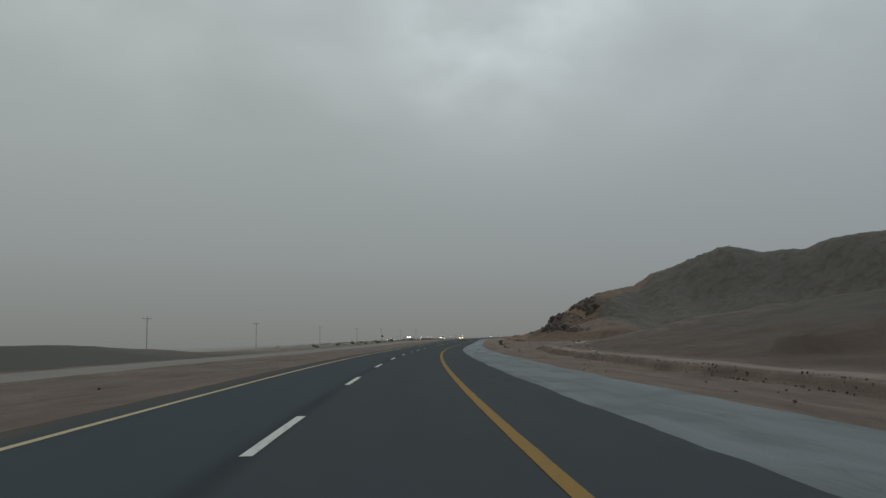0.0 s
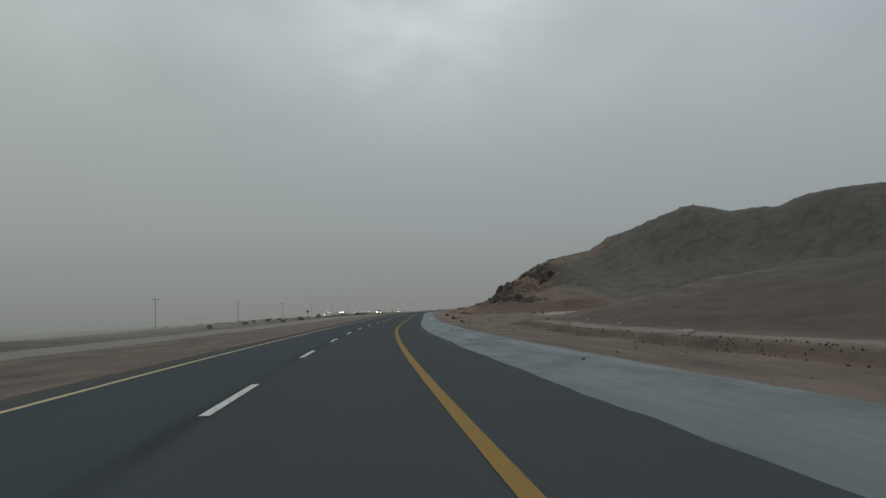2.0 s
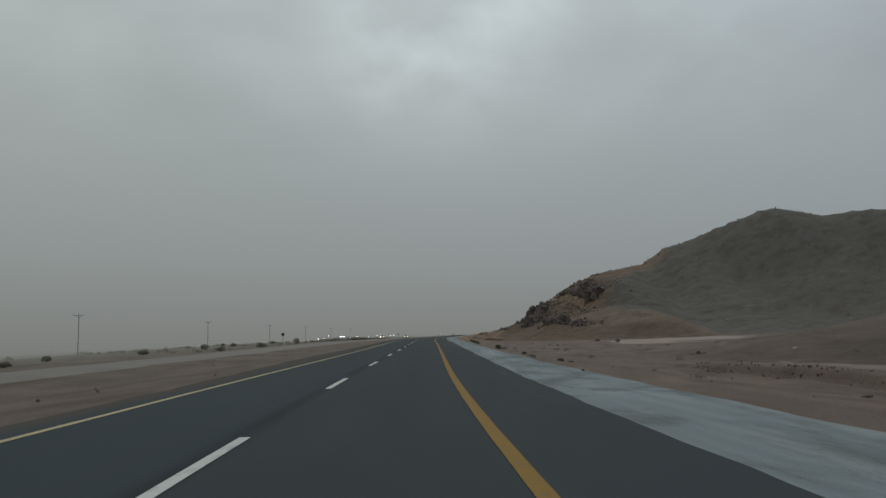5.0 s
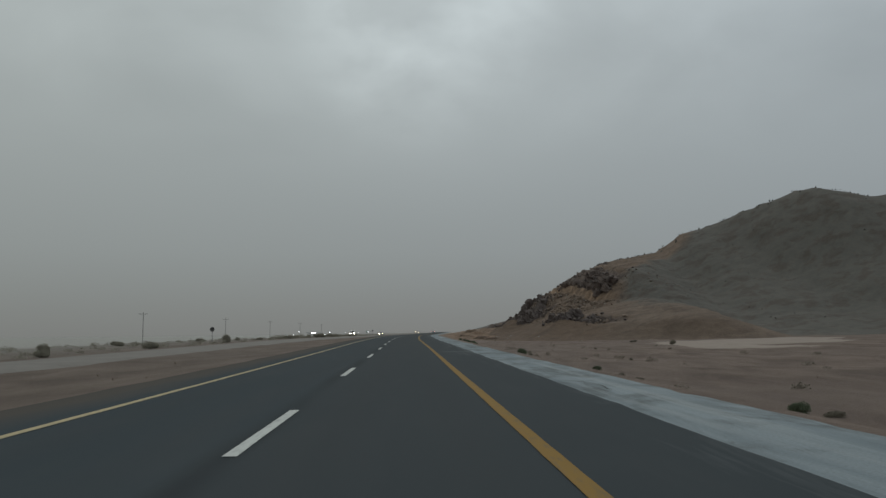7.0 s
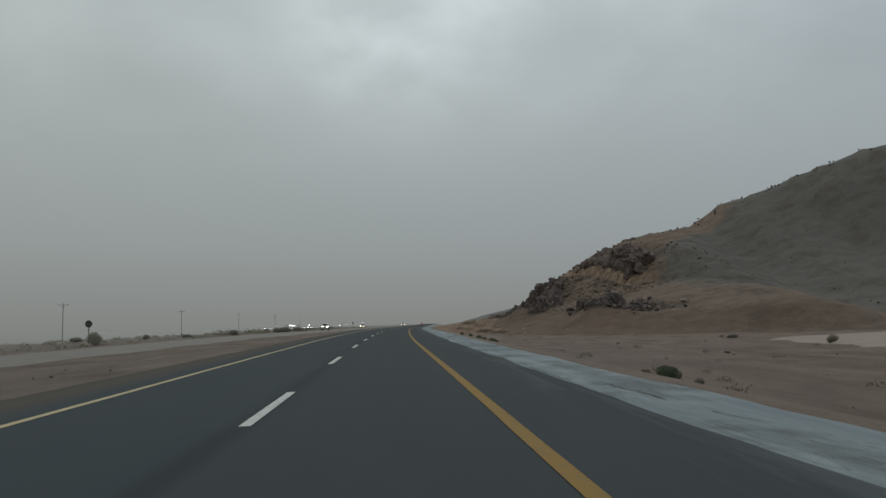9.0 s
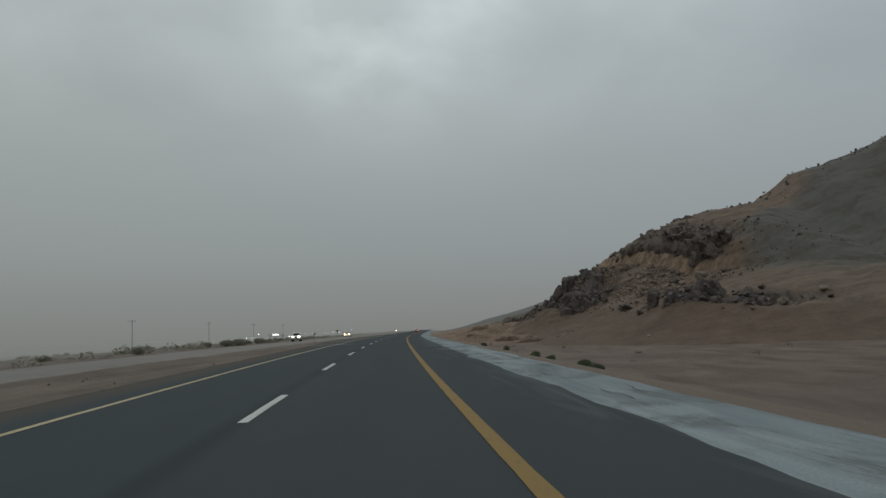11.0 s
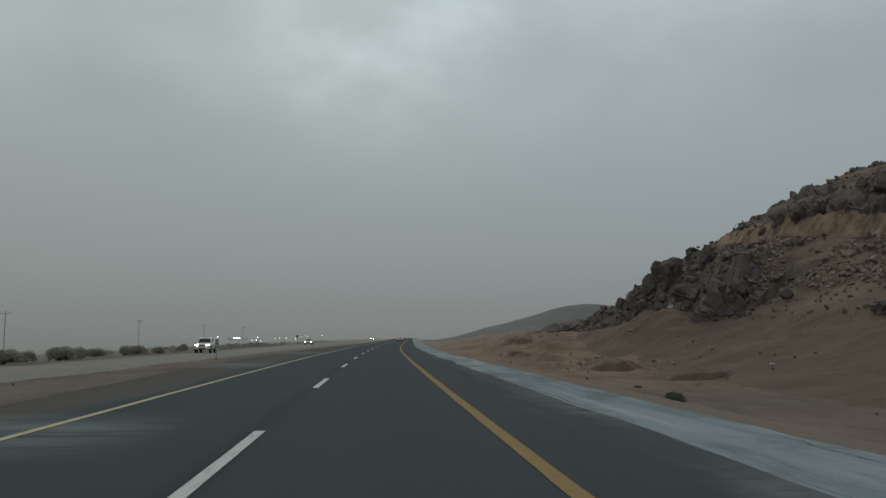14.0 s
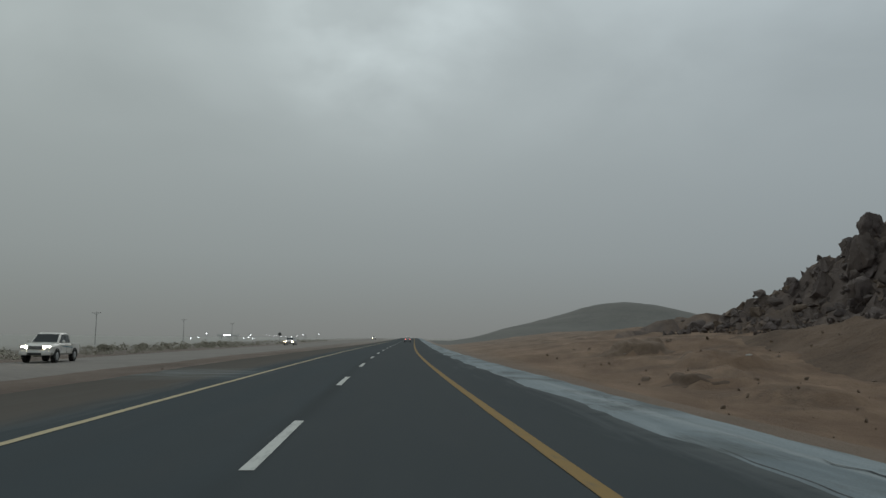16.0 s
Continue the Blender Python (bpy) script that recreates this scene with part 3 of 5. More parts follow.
# the face of the nose runs along the road: the outer lines of its foot slope and of the rim above the quarried bench
FACE_D = [(296, 104), (306, 84), (314, 68), (320, 58), (327, 50), (334, 44.5), (343, 39.5), (350, 36.5), (357, 34.8), (368, 35.6), (379, 36.2), (392, 34.6), (401, 33.2), (411, 31.4),
          (420, 30.2), (430, 28.6), (437, 25.6), (445, 21.8), (452, 17), (470, 10)]
RIM_D = [(296, 140), (314, 110), (334, 88), (350, 77), (365, 66), (375, 60), (385, 55), (392, 52.5), (400, 50), (411, 47.8), (420, 46.6), (428, 45.4), (440, 42), (470, 34)]
APRON = [(-24, -1.7), (-14, -1.3), (-9, -0.4), (-4, 1.3), (0, 3.0)]
BENCH = [(0, 3.0), (0.25, 5.6), (0.5, 8.5), (0.75, 11.0), (0.93, 12.5), (1, 14.6)]
CROWN = [(0, 14.6), (3.4, 17.0), (7.4, 18.4), (13, 20.4), (20, 23.4), (34, 27.2), (47, 34), (73, 44)]


def face_part(s, d):
    """Where a place lies between the foot slope's line (0) and the rim (1)."""
    f = lin(s, FACE_D)
    return (d - f) / (lin(s, RIM_D) - f)


def face_height(s, d):
    f, r = lin(s, FACE_D), lin(s, RIM_D)
    if d <= f:
        return lin(d - f, APRON)
    low = lin(s, [(340, 2.0), (375, 4.0), (390, 3.4), (400, 1.4), (412, 0)])
    if d < r:
        v = (d - f) / (r - f)
        return lin(v, BENCH) - low * v
    return lin(d - r, CROWN) - low * (1 - smooth((d - r) / 12))


def hill_height(s, d):
    """Height of the hill over the road's level; the crest and the quarried bench on its nose."""
    sr, sf, r = lin(d, CREST_S), lin(d, FOOT_S), lin(d, CREST_H)
    r += 1.6
    if s >= sr:
        u = 1 - (s - sr) / (16 + 0.7 * r + smooth((d - 60) / 60) * (34 + 0.9 * r))
        return r * (smooth(u) if u > 0 else 0) - 1.6
    u = max(0.0, (s - sf) / (sr - sf))
    side = lin(u, [(0, 0), (0.15, 0.04), (0.35, 0.17), (0.6, 0.45), (0.85, 0.85), (0.95, 0.97), (1, 1)])
    far = r * side - 1.6
    k = smooth((d - 56) / 24)
    if k >= 1:
        return far
    # the crest's own height takes over along the skyline
    near = face_height(s, d) + (r - 1.6 - face_height(sr, d)) * smooth((s - sr + 20) / 20)
    # a tongue of sand between the toe and the great outcrop
    near += (1.9 + 1.1 * sn(s * 0.3, d * 0.3, 51)) * math.exp(-(((s - 406.5) / 7.0) ** 2) - ((d - 29.6) / 2.8) ** 2)
    return near * (1 - k) + far * k


def cut_bank(s, d):
    """Where the steep bare bank above the bench shows."""
    if s < 376 or s > lin(d, CREST_S) or d > 62:
        return 0.0
    v = face_part(s, d)
    return smooth((v - 0.89 + 0.06 * sn(s * 0.4, d * 0.2, 8)) / 0.06) * (1 - smooth((v - 1.0) / 0.06)) * smooth((s - 378) / 12)


def ground_height(s, d):
    """Height of the open ground over the road's level."""
    if d > 0:
        bank = smooth((s - 5) / 20) * (1 - smooth((s - 150) / 40))
        low = -1.15 * smooth((d - 8.6) / 4.2) * (1 - bank) - 0.85 * smooth((d - 9.2) / 9.5) * bank - 0.1
        low += 0.55 * bank * smooth((d - 19.5) / 0.4) + lin(s, [(20, 0.08), (85, 0.17), (190, 0.17), (232, 0.022), (330, 0.012)]) * max(0.0, min(d, lin(s, [(190, 78), (235, 150)])) - lin(s, [(190, 27), (235, 30)]))
        low += 0.5 * math.exp(-(((s - 196) / 17) ** 2)) * smooth((d - 27) / 8) * (1 - smooth((d - 90) / 40))
        cut = smooth((s - 384) / 62) * (1 - smooth((s - 520) / 80))
        high = -0.12 + 0.14 * max(0.0, min(d, 30) - 9.5)
        return low * (1 - cut) + high * cut
    h = -0.06 - 0.3 * smooth((-d - 5) / 6)
    berm = 1 - smooth((s - 85) / 55)
    h += berm * 1.75 * smooth((-d - 23.5) / 16) * (1 - 0.6 * smooth((-d - 60) / 40))
    h -= 1.8 * smooth((-d - 32) / 45)
    return h


# ---- mesh helpers ----
def shade(me, angle=None):
    for p in me.polygons:
        p.use_smooth = True
    if angle is not None:
        me.set_sharp_from_angle(angle=radians(angle))


def make(name, verts, faces, mat, uvs=None, parent=None, smooth_angle=None):
    me = bpy.data.meshes.new(name)
    me.from_pydata(verts, [], faces)
    if mat:
        me.materials.append(mat)
    if uvs is not None:
        lay = me.uv_layers.new(name="road")
        idx = np.empty(len(me.loops), dtype=np.int32)
        me.loops.foreach_get("vertex_index", idx)
        lay.data.foreach_set("uv", np.asarray(uvs, dtype=np.float32)[idx].ravel())
    if smooth_angle is not None:
        shade(me, smooth_angle)
    me.update()
    ob = new(name, me)
    ob.parent = parent
    return ob


def part(name, bm, mat, parent, label="", smooth_angle=35):
    me = bpy.data.meshes.new(name)
    bm.normal_update()
    bm.to_mesh(me)
    bm.free()
    me.materials.append(mat)
    if smooth_angle is not None:
        shade(me, smooth_angle)
    ob = new(name, me)
    ob.parent = parent
    return tagged(ob, label) if label else ob


def box(bm, sx, sy, sz, m=None, bevel=0.0, taper=None):
    r = bmesh.ops.create_cube(bm, size=1.0)["verts"]
    for v in r:
        k = taper if taper and v.co.z > 0 else (1, 1)
        v.co = Vector((v.co.x * sx * k[0], v.co.y * sy * k[1], v.co.z * sz))
    if bevel:
        es = list({e for v in r for e in v.link_edges})
        r = list({v for f in bmesh.ops.bevel(bm, geom=es, offset=bevel, segments=2, affect="EDGES", profile=0.6)["faces"] for v in f.verts} | {v for v in r if v.is_valid})
    if m is not None:
        bmesh.ops.transform(bm, matrix=m, verts=[v for v in r if v.is_valid])
    return bm


def tube(bm, r0, r1, length, m=None, seg=12):
    r = bmesh.ops.create_cone(bm, cap_ends=True, segments=seg, radius1=r0, radius2=r1, depth=length)["verts"]
    bmesh.ops.translate(bm, vec=(0, 0, length / 2), verts=r)
    if m is not None:
        bmesh.ops.transform(bm, matrix=m, verts=r)
    return bm


def empty(name, place, turn=0.0):
    ob = new(name)
    ob.location = place
    ob.rotation_euler = (0, 0, turn)
    return ob


def sn(x, y, z=0.0):
    return noise.noise(Vector((x, y, z)))


def sheet(name, ss, ds, height, mat, uv=True, smooth_angle=60, parent=None, edges=None):
    """A sheet over the plan. height(s, d); edges(s, i, d) moves a lengthwise line."""
    v, uvs, f = [], [], []
    nd = len(ds)
    for i, s in enumerate(ss):
        a = heading(s)
        x0, y0, z0 = at(s, 0)
        ca, sa = math.cos(a), math.sin(a)
        for j, d in enumerate(ds):
            dd = edges(s, j, d) if edges else d
            v.append((x0 + dd * ca, y0 + dd * sa, z0 + height(s, dd, j)))
            uvs.append((dd, s))
            if i and j:
                k = i * nd + j
                f.append((k - nd - 1, k - nd, k, k - 1))
    return make(name, v, f, mat, uvs if uv else None, parent, smooth_angle)


def span(*runs):
    out = []
    for a, b, st in runs:
        out += list(np.arange(a, b, st))
    return [float(x) for x in out]


# ---- ground ----
def ground_z(s, d, j=0):
    h = ground_height(s, d)
    if d > 9.2 or d < -5.5:
        w = smooth((d - 9.2) / 6) if d > 0 else smooth((-d - 5.5) / 8)
        opp = smooth((-d - 22) / 4) if d < 0 else 1.0
        k = w * (0.25 + 0.75 * opp)
        h += k * (0.16 * sn(s * 0.09, d * 0.16) + 0.10 * sn(s * 0.3, d * 0.4, 3) + 0.05 * sn(s * 0.9, d * 0.9, 7))
        if d > 30 and s < 235:
            h += min(1.0, (d - 30) / 25) * (1 - smooth((s - 205) / 30)) * (2.2 * sn(s * 0.035, d * 0.05, 14) + 0.8 * sn(s * 0.11, d * 0.12, 15))
        if d < -22:
            h += 0.35 * opp * sn(s * 0.02, d * 0.03, 5) * min(1.0, (-d - 22) / 60)
        if d > 14 and 374 < s < 470:
            # heaps of spoil at the foot of the hill
            w2 = smooth((s - 374) / 14) * smooth((d - 14) / 5) * (1 - smooth((d - 34) / 8))
            h += w2 * (0.10 * sn(s * 0.8, d * 0.9, 21) + 0.08 * sn(s * 1.5, d * 1.6, 22))
            h += w2 * (0.45 * max(0.0, sn(s * 0.13, d * 0.21, 11) + 0.12) + 0.3 * max(0.0, sn(s * 0.35, d * 0.4, 2)))
        for ms, md, mr, mh in ((397, 25, 6.0, 0.4), (64, 34, 7, 1.5), (52, 38, 7, 1.5), (403, 18.0, 3.2, 0.35), (380, 27, 5, 0.4), (410, 16.5, 3.2, 0.45), (416, 20, 3.5, 0.6), (428, 18.6, 3.0, 0.7)):
            q = 1 - ((s - ms) ** 2 + ((d - md) * 1.5) ** 2) / mr**2
            if q > 0:
                h += mh * smooth(q * 2.6) * (0.8 + 0.5 * sn(s * 0.5, d * 0.5, 4) + 0.25 * sn(s * 1.4, d * 1.4, 6))
    return h


GS = [-1500, -900, -500, -300, -180, -120, -80, -50, -30] + span((-20, 372, 2.0), (372, 432, 0.7), (432, 470, 2.0), (470, 700, 6.0), (700, 1200, 40)) + [1300, 1500, 1800, 2300, 3000, 3500]
GD = [-2600, -1700, -1100, -750, -520, -380, -290, -230, -185, -150] + span((-125, -50, 5), (-50, -24, 2), (-24, -4, 1)) + [-4.4, -3, 0, 4, 8, 8.7, 9.2] + \
    span((10, 19, 0.8), (19.1, 20.5, 0.14), (20.8, 42, 0.8), (42, 80, 2), (80, 200, 10)) + [215, 260, 330, 430, 600, 850, 1150]
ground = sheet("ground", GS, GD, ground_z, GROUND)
tagged(ground, "stony brown desert ground with far flats paled for haze", "ground", kind="structure")

# ---- the near carriageway ----
LEFT_EDGE = [(-200, -4.6), (140, -4.7), (170, -5.5), (300, -5.6), (335, -6.0), (372, -7.6), (420, -8.0), (520, -6.0), (700, -4.8)]
RS = [-300, -120, -60] + span((-24, 500, 1.0), (500, 800, 5.0), (800, 1500, 50)) + [1600, 2200, 3200]
ROAD_D = [-4.72, -4.6, -3.6, -1.8, 0, 1.8, 3.6, 5.0, 5.97, 6.05]


def road_edge(s, j, d):
    if j in (0, 1):
        return lin(s, LEFT_EDGE) + 0.12 * sn(s * 0.35, 2) + 0.07 * sn(s * 1.3, 4) - (0.12 if j == 0 else 0)
    if j >= 8:
        return d + lin(s, [(180, 0.08), (260, 0.26)]) * (sn(s * 0.17, 8) + 0.5 * sn(s * 0.6, 12)) + 0.06 * sn(s * 1.3, 9)
    return d


def road_top(s, d, j):
    return (-0.2 if j in (0, 9) else 0.0) + 0.004 * sn(s * 0.25, d * 0.5)


road = sheet("road", RS, ROAD_D, road_top, ASPHALT, edges=road_edge)
tagged(road, "dark two-lane asphalt carriageway with dusty edges", "road", kind="structure")


def strip(name, d0, d1, s0, s1, step, mat, h=0.008, ragged=0.0, parent=None):
    ss = span((s0, s1, step)) + [s1]

    def edge(s, j, d):
        return d + ragged * (sn(s * 3.0, j * 5.0) * 0.7 + sn(s * 9.0, j * 7.0) * 0.3)

    return sheet(name, ss, [d0, d1], lambda s, d, j: h + 0.004 * sn(s * 0.25, d * 0.5), mat, edges=edge if ragged else None, parent=parent)


def far_strip(name, d0, d1, mat, label):
    ob = sheet(name, [-300, -120, -60] + span((-24, 420, 1.0), (420, 800, 5.0), (800, 1500, 50)), [d0, d1],
               lambda s, d, j: 0.009 + 0.004 * sn(s * 0.25, d * 0.5), mat, parent=road,
               edges=lambda s, j, d: d + 0.012 * sn(s * 0.8, j * 5.0) + 0.05 * sn(s * 0.02, 3))
    return tagged(ob, label)


far_strip("edge_line", -3.655, -3.49, PALE_YELLOW, "faded yellow edge line")
far_strip("edge_line", 3.54, 3.75, YELLOW_PAINT, "yellow edge line")
for k in range(-2, 46):
    s0 = 12.0 + 16.025 * k
    strip("lane_dash", -0.085, 0.085, s0, s0 + 5.365, 1.34, WHITE_PAINT, 0.009, 0.006, parent=road)

# ---- pale gravel shoulder beside it ----
OUTER = [(-100, 10.0), (60, 10.0), (115, 10.0), (150, 9.2), (180, 8.65), (230, 8.35), (300, 8.45), (330, 8.45), (360, 8.25), (420, 8.25), (600, 8.3)]


def shoulder_edge(s, j, d):
    w = lin(s, OUTER) + 0.22 * sn(s * 0.11, 20) + 0.14 * sn(s * 0.5, 21) + 0.06 * sn(s * 1.7, 22)
    if j == 0:
        return 5.4
    return 5.6 + (w - 5.6) * (j - 1) / 7 if j < 8 else w + 0.25


def shoulder_top(s, d, j):
    if j == 0:
        return -0.05
    if j == 8:
        return -0.32
    return -0.03 - 0.001 * j + 0.022 * sn(s * 0.22, d * 0.9, 6) + 0.015 * sn(s * 0.8, d * 2.2, 9)


shoulder = sheet("gravel_shoulder", [-300, -100] + span((-24, 480, 0.8), (480, 760, 6)) + [900, 1300], list(range(9)), shoulder_top, GRAVEL, edges=shoulder_edge)
tagged(shoulder, "pale blue-grey compacted gravel shoulder beside the asphalt", "shoulder", kind="structure")

# dark open joint along the broken edge of the asphalt, and cracks in the gravel crust
def crack(s0, s1, d0, wide, seed, parent, follow):
    ss = span((s0, s1, 0.25)) + [s1]

    def edge(s, j, d):
        u = (s - s0) / (s1 - s0)
        w = wide * smooth(min(u, 1 - u) * 5) * (0.75 + 0.6 * sn(s * 1.7, seed)) / 2
        mid = (road_edge(s, 9, 6.05) + d0) if follow else d0 + 0.3 * sn(s * 0.5, seed * 3.1) + 0.1 * sn(s * 1.9, seed)
        return mid + (w if j else -w)

    return sheet("crack", ss, [0, 1], lambda s, d, j: (0.012 if follow else shoulder_top(s, d, 3) + 0.012), CRACK, edges=edge, parent=parent)


for k, (s0, s1) in enumerate(((286, 304.5), (320, 333.4), (340.5, 349), (352, 358.5), (361, 371), (374, 383), (226, 233), (247, 258))):
    crack(s0, s1, 0.0, 0.05, k, road, True)
crack(86.9, 89.3, 7.15, 0.09, 11, shoulder, False)
crack_rng = random.Random(17)
for k in range(22):
    s0 = crack_rng.uniform(100, 405)
    crack(s0, s0 + crack_rng.uniform(1.2, 4.5), crack_rng.uniform(6.6, 8.2), crack_rng.uniform(0.02, 0.045), 20 + k, shoulder, False)

# ---- the other carriageway, lower and dusty ----
OPP_NEAR = [(-300, -17.0), (80, -16.8), (190, -15.6), (300, -14.0), (380, -12.9), (600, -12.9)]
OPP_D = [0, 1, 2, 3, 4, 5]


def opp_edge(s, j, d):
    n0 = lin(s, OPP_NEAR) + 0.15 * sn(s * 0.2, 31) + 0.08 * sn(s * 0.9, 33)
    f0 = -22.0 + 0.3 * sn(s * 0.15, 35)
    return f0 + (n0 - f0) * (j - 0.5) / 4 if 0 < j < 5 else (f0 - 0.4 if j == 0 else n0 + 0.4)


opp = sheet("opposite_road", [-300, -100] + span((-24, 520, 2), (520, 900, 10)) + [1200, 1600], OPP_D,
            lambda s, d, j: -0.26 - (0.25 if j in (0, 5) else 0), OLD_ROAD, edges=opp_edge)
tagged(opp, "dusty grey opposite carriageway across the median", "road", kind="structure")

# pale strips of ground to the right
def flat_patch(name, s0, s1, near, far, mat, lift, label):
    ss = span((s0, s1, 1.5))
    rows = 7

    def edge(s, j, d):
        u = (s - s0) / (s1 - s0)
        pinch = smooth(min(u, 1 - u) * 7)
        a, b = lin(s, near) + 0.3 * sn(s * 0.3, 41) + 0.25 * sn(s * 0.9, 44), lin(s, far) + 0.6 * sn(s * 0.25, 43) + 0.3 * sn(s * 0.8, 45)
        m_ = (a + b) / 2
        return m_ + ((a - m_) + (b - a) * j / (rows - 1)) * pinch

    ob = sheet(name, ss, list(range(rows)), lambda s, d, j: max(ground_z(s, d), hill_z(s, d) if d > 30 else -9) + lift - (0.12 if j in (0, rows - 1) else 0), mat, edges=edge)
    return tagged(ob, label, "sand patch", kind="structure")


# ---- the hill ----
def hill_frac(s, d):
    sr, sf = lin(d, CREST_S), lin(d, FOOT_S)
    return max(0.0, min(1.3, (s - sf) / (sr - sf)))


def apron_part(s, d):
    """The smooth washed slope at the foot of the face."""
    return (1 - smooth((d - lin(s, FACE_D) + 1) / 5)) * smooth((s - 300) / 30) if d < 64 else 0.0


def rockiness(s, d):
    """How far bare rock breaks the surface: crown, great outcrop, tumbled toe and foot of the nose."""
    q, e = d - lin(s, FACE_D), d - lin(s, RIM_D)
    patchy = smooth((sn(s * 0.13, d * 0.16, 17) + 0.22) / 0.3)
    crown = smooth((e - 0.2) / 1.0) * (1 - smooth((e - 8) / 4)) * smooth((s - 386) / 8) * (1 - smooth((d - 60) / 4)) * (0.6 + 0.4 * patchy)
    great = max(0.0, 1 - ((q - 5) / 6.0) ** 2) * smooth((s - 397) / 5) * (1 - smooth((s - 436) / 6))
    toe = 0.8 * smooth((q + 1) / 2) * (1 - smooth((q - 8) / 3)) * smooth((s - 424) / 8)
    foot = 0.85 * smooth((q + 0.5) / 1.5) * (1 - smooth((q - 6) / 3)) * smooth((s - 334) / 6) * (1 - smooth((s - 366) / 12)) * patchy
    ridge = 0.9 * smooth((d - 30) / 3) * (1 - smooth((d - 43) / 2)) * smooth((s - lin(d, CREST_S) + 10) / 4)
    return max(0.0, min(1.0, max(crown, great, toe, foot, ridge)))


def hill_z(s, d):
    h = hill_height(s, d)
    a = smooth((h + 1.2) / 5)
    near = 1 - smooth((d - 70) / 50)
    below = min(1.0, abs(s - lin(d, CREST_S)) / 22)
    h += a * (0.9 * below * sn(s * 0.05, d * 0.05, 1) + 0.5 * below * sn(s * 0.14, d * 0.14, 2) + near * (0.3 * sn(s * 0.4, d * 0.4, 3) + 0.12 * sn(s * 1.1, d * 1.1, 5)))
    # knobs along the far crest
    h += (1 - below) * smooth((d - 60) / 8) * (0.55 * sn(d * 0.31, 2.0, 31) + 0.4 * sn(d * 0.83, s * 0.1, 33))
    # gullies that run down the flank
    h -= a * below * (0.5 + 1.3 * (1 - near)) * max(0.0, sn(d * 0.09 + s * 0.012, s * 0.01, 9) + 0.1)
    bank = cut_bank(s, d)
    if bank > 0.02:
        h += bank * (0.45 * sn(s * 0.9, d * 0.1, 41) + 0.4 * sn(s * 2.3, d * 0.15, 43))
    w = rockiness(s, d) if d < 64 and s > 330 else 0.0
    if w > 0.02:
        # broken blocks, split by clefts
        for size, amp in ((3.4, 1.25), (1.5, 0.6)):
            far, pts = noise.voronoi(Vector((s / size, d / size, h / size * 0.5)), distance_metric="DISTANCE", exponent=2.5)
            top = noise.cell(pts[0] * 7.3)
            h += w * amp * (0.75 * (top - 0.7) - 0.9 * max(0.0, 0.16 - (far[1] - far[0])) / 0.16 * 0.5)
    return h


HS = span((140, 318, 6), (318, 340, 2), (340, 384, 0.7), (384, 442, 0.4), (442, 480, 2.5), (480, 640, 10))
HD = span((7, 24, 0.8), (24, 72, 0.4), (72, 110, 1.6), (110, 200, 4), (200, 431, 12))
hill_v = sheet("rocky_hill", HS, HD, lambda s, d, j: hill_z(s, d) if d > 7.5 else -3.0, HILL, smooth_angle=34)
tagged(hill_v, "brown rocky desert hill with dark scree and a quarried bench", "hill", kind="structure")
for att, fn in (("strata", hill_frac), ("bank", cut_bank), ("apron", apron_part), ("rocky", lambda s, d: rockiness(s, d) if d < 64 and s > 330 else 0.0)):
    layer = hill_v.data.attributes.new(att, "FLOAT", "POINT")
    layer.data.foreach_set("value", [fn(s, d) for s in HS for d in HD])


def far_hill_z(s, d, j=0):
    q = 15.2 * math.exp(-(((s - 655) / 60) ** 2) - ((d - 76) / (33 if d < 76 else 41)) ** 2)
    q += 3.2 * math.exp(-(((s - 620) / 45) ** 2) - ((d - 36) / 17) ** 2)
    return q - 0.9 + smooth(q / 4) * (0.5 * sn(s * 0.06, d * 0.06) + 0.25 * sn(s * 0.2, d * 0.2, 4))


far_hill = sheet("low_hill", span((500, 830, 5)), span((8, 230, 3)), far_hill_z, FAR_HILL, smooth_angle=80)
tagged(far_hill, "low rounded grey gravel hill in the dusty distance", "hill", kind="structure")

flat_patch("silt_patch", 262, 300, [(262, 41), (270, 38), (285, 37), (300, 42)], [(262, 56), (275, 66), (300, 76)], SILT, 0.08,
           "pale silt flat at the foot of the hill")
flat_patch("silt_patch", 247, 288, [(247, 37), (256, 35.6), (266, 36), (288, 43)], [(247, 52), (262, 47), (275, 48), (288, 52)], SILT, 0.07,
           "pale silt flat at the foot of the hill")
flat_patch("dirt_track", 14, 168, [(20, 20.6), (66, 20.5), (165, 20.8)], [(20, 22.6), (66, 23.0), (130, 23.2), (165, 22.4)], TRACK, 0.05,
           "pale dirt track along the foot of the hill")


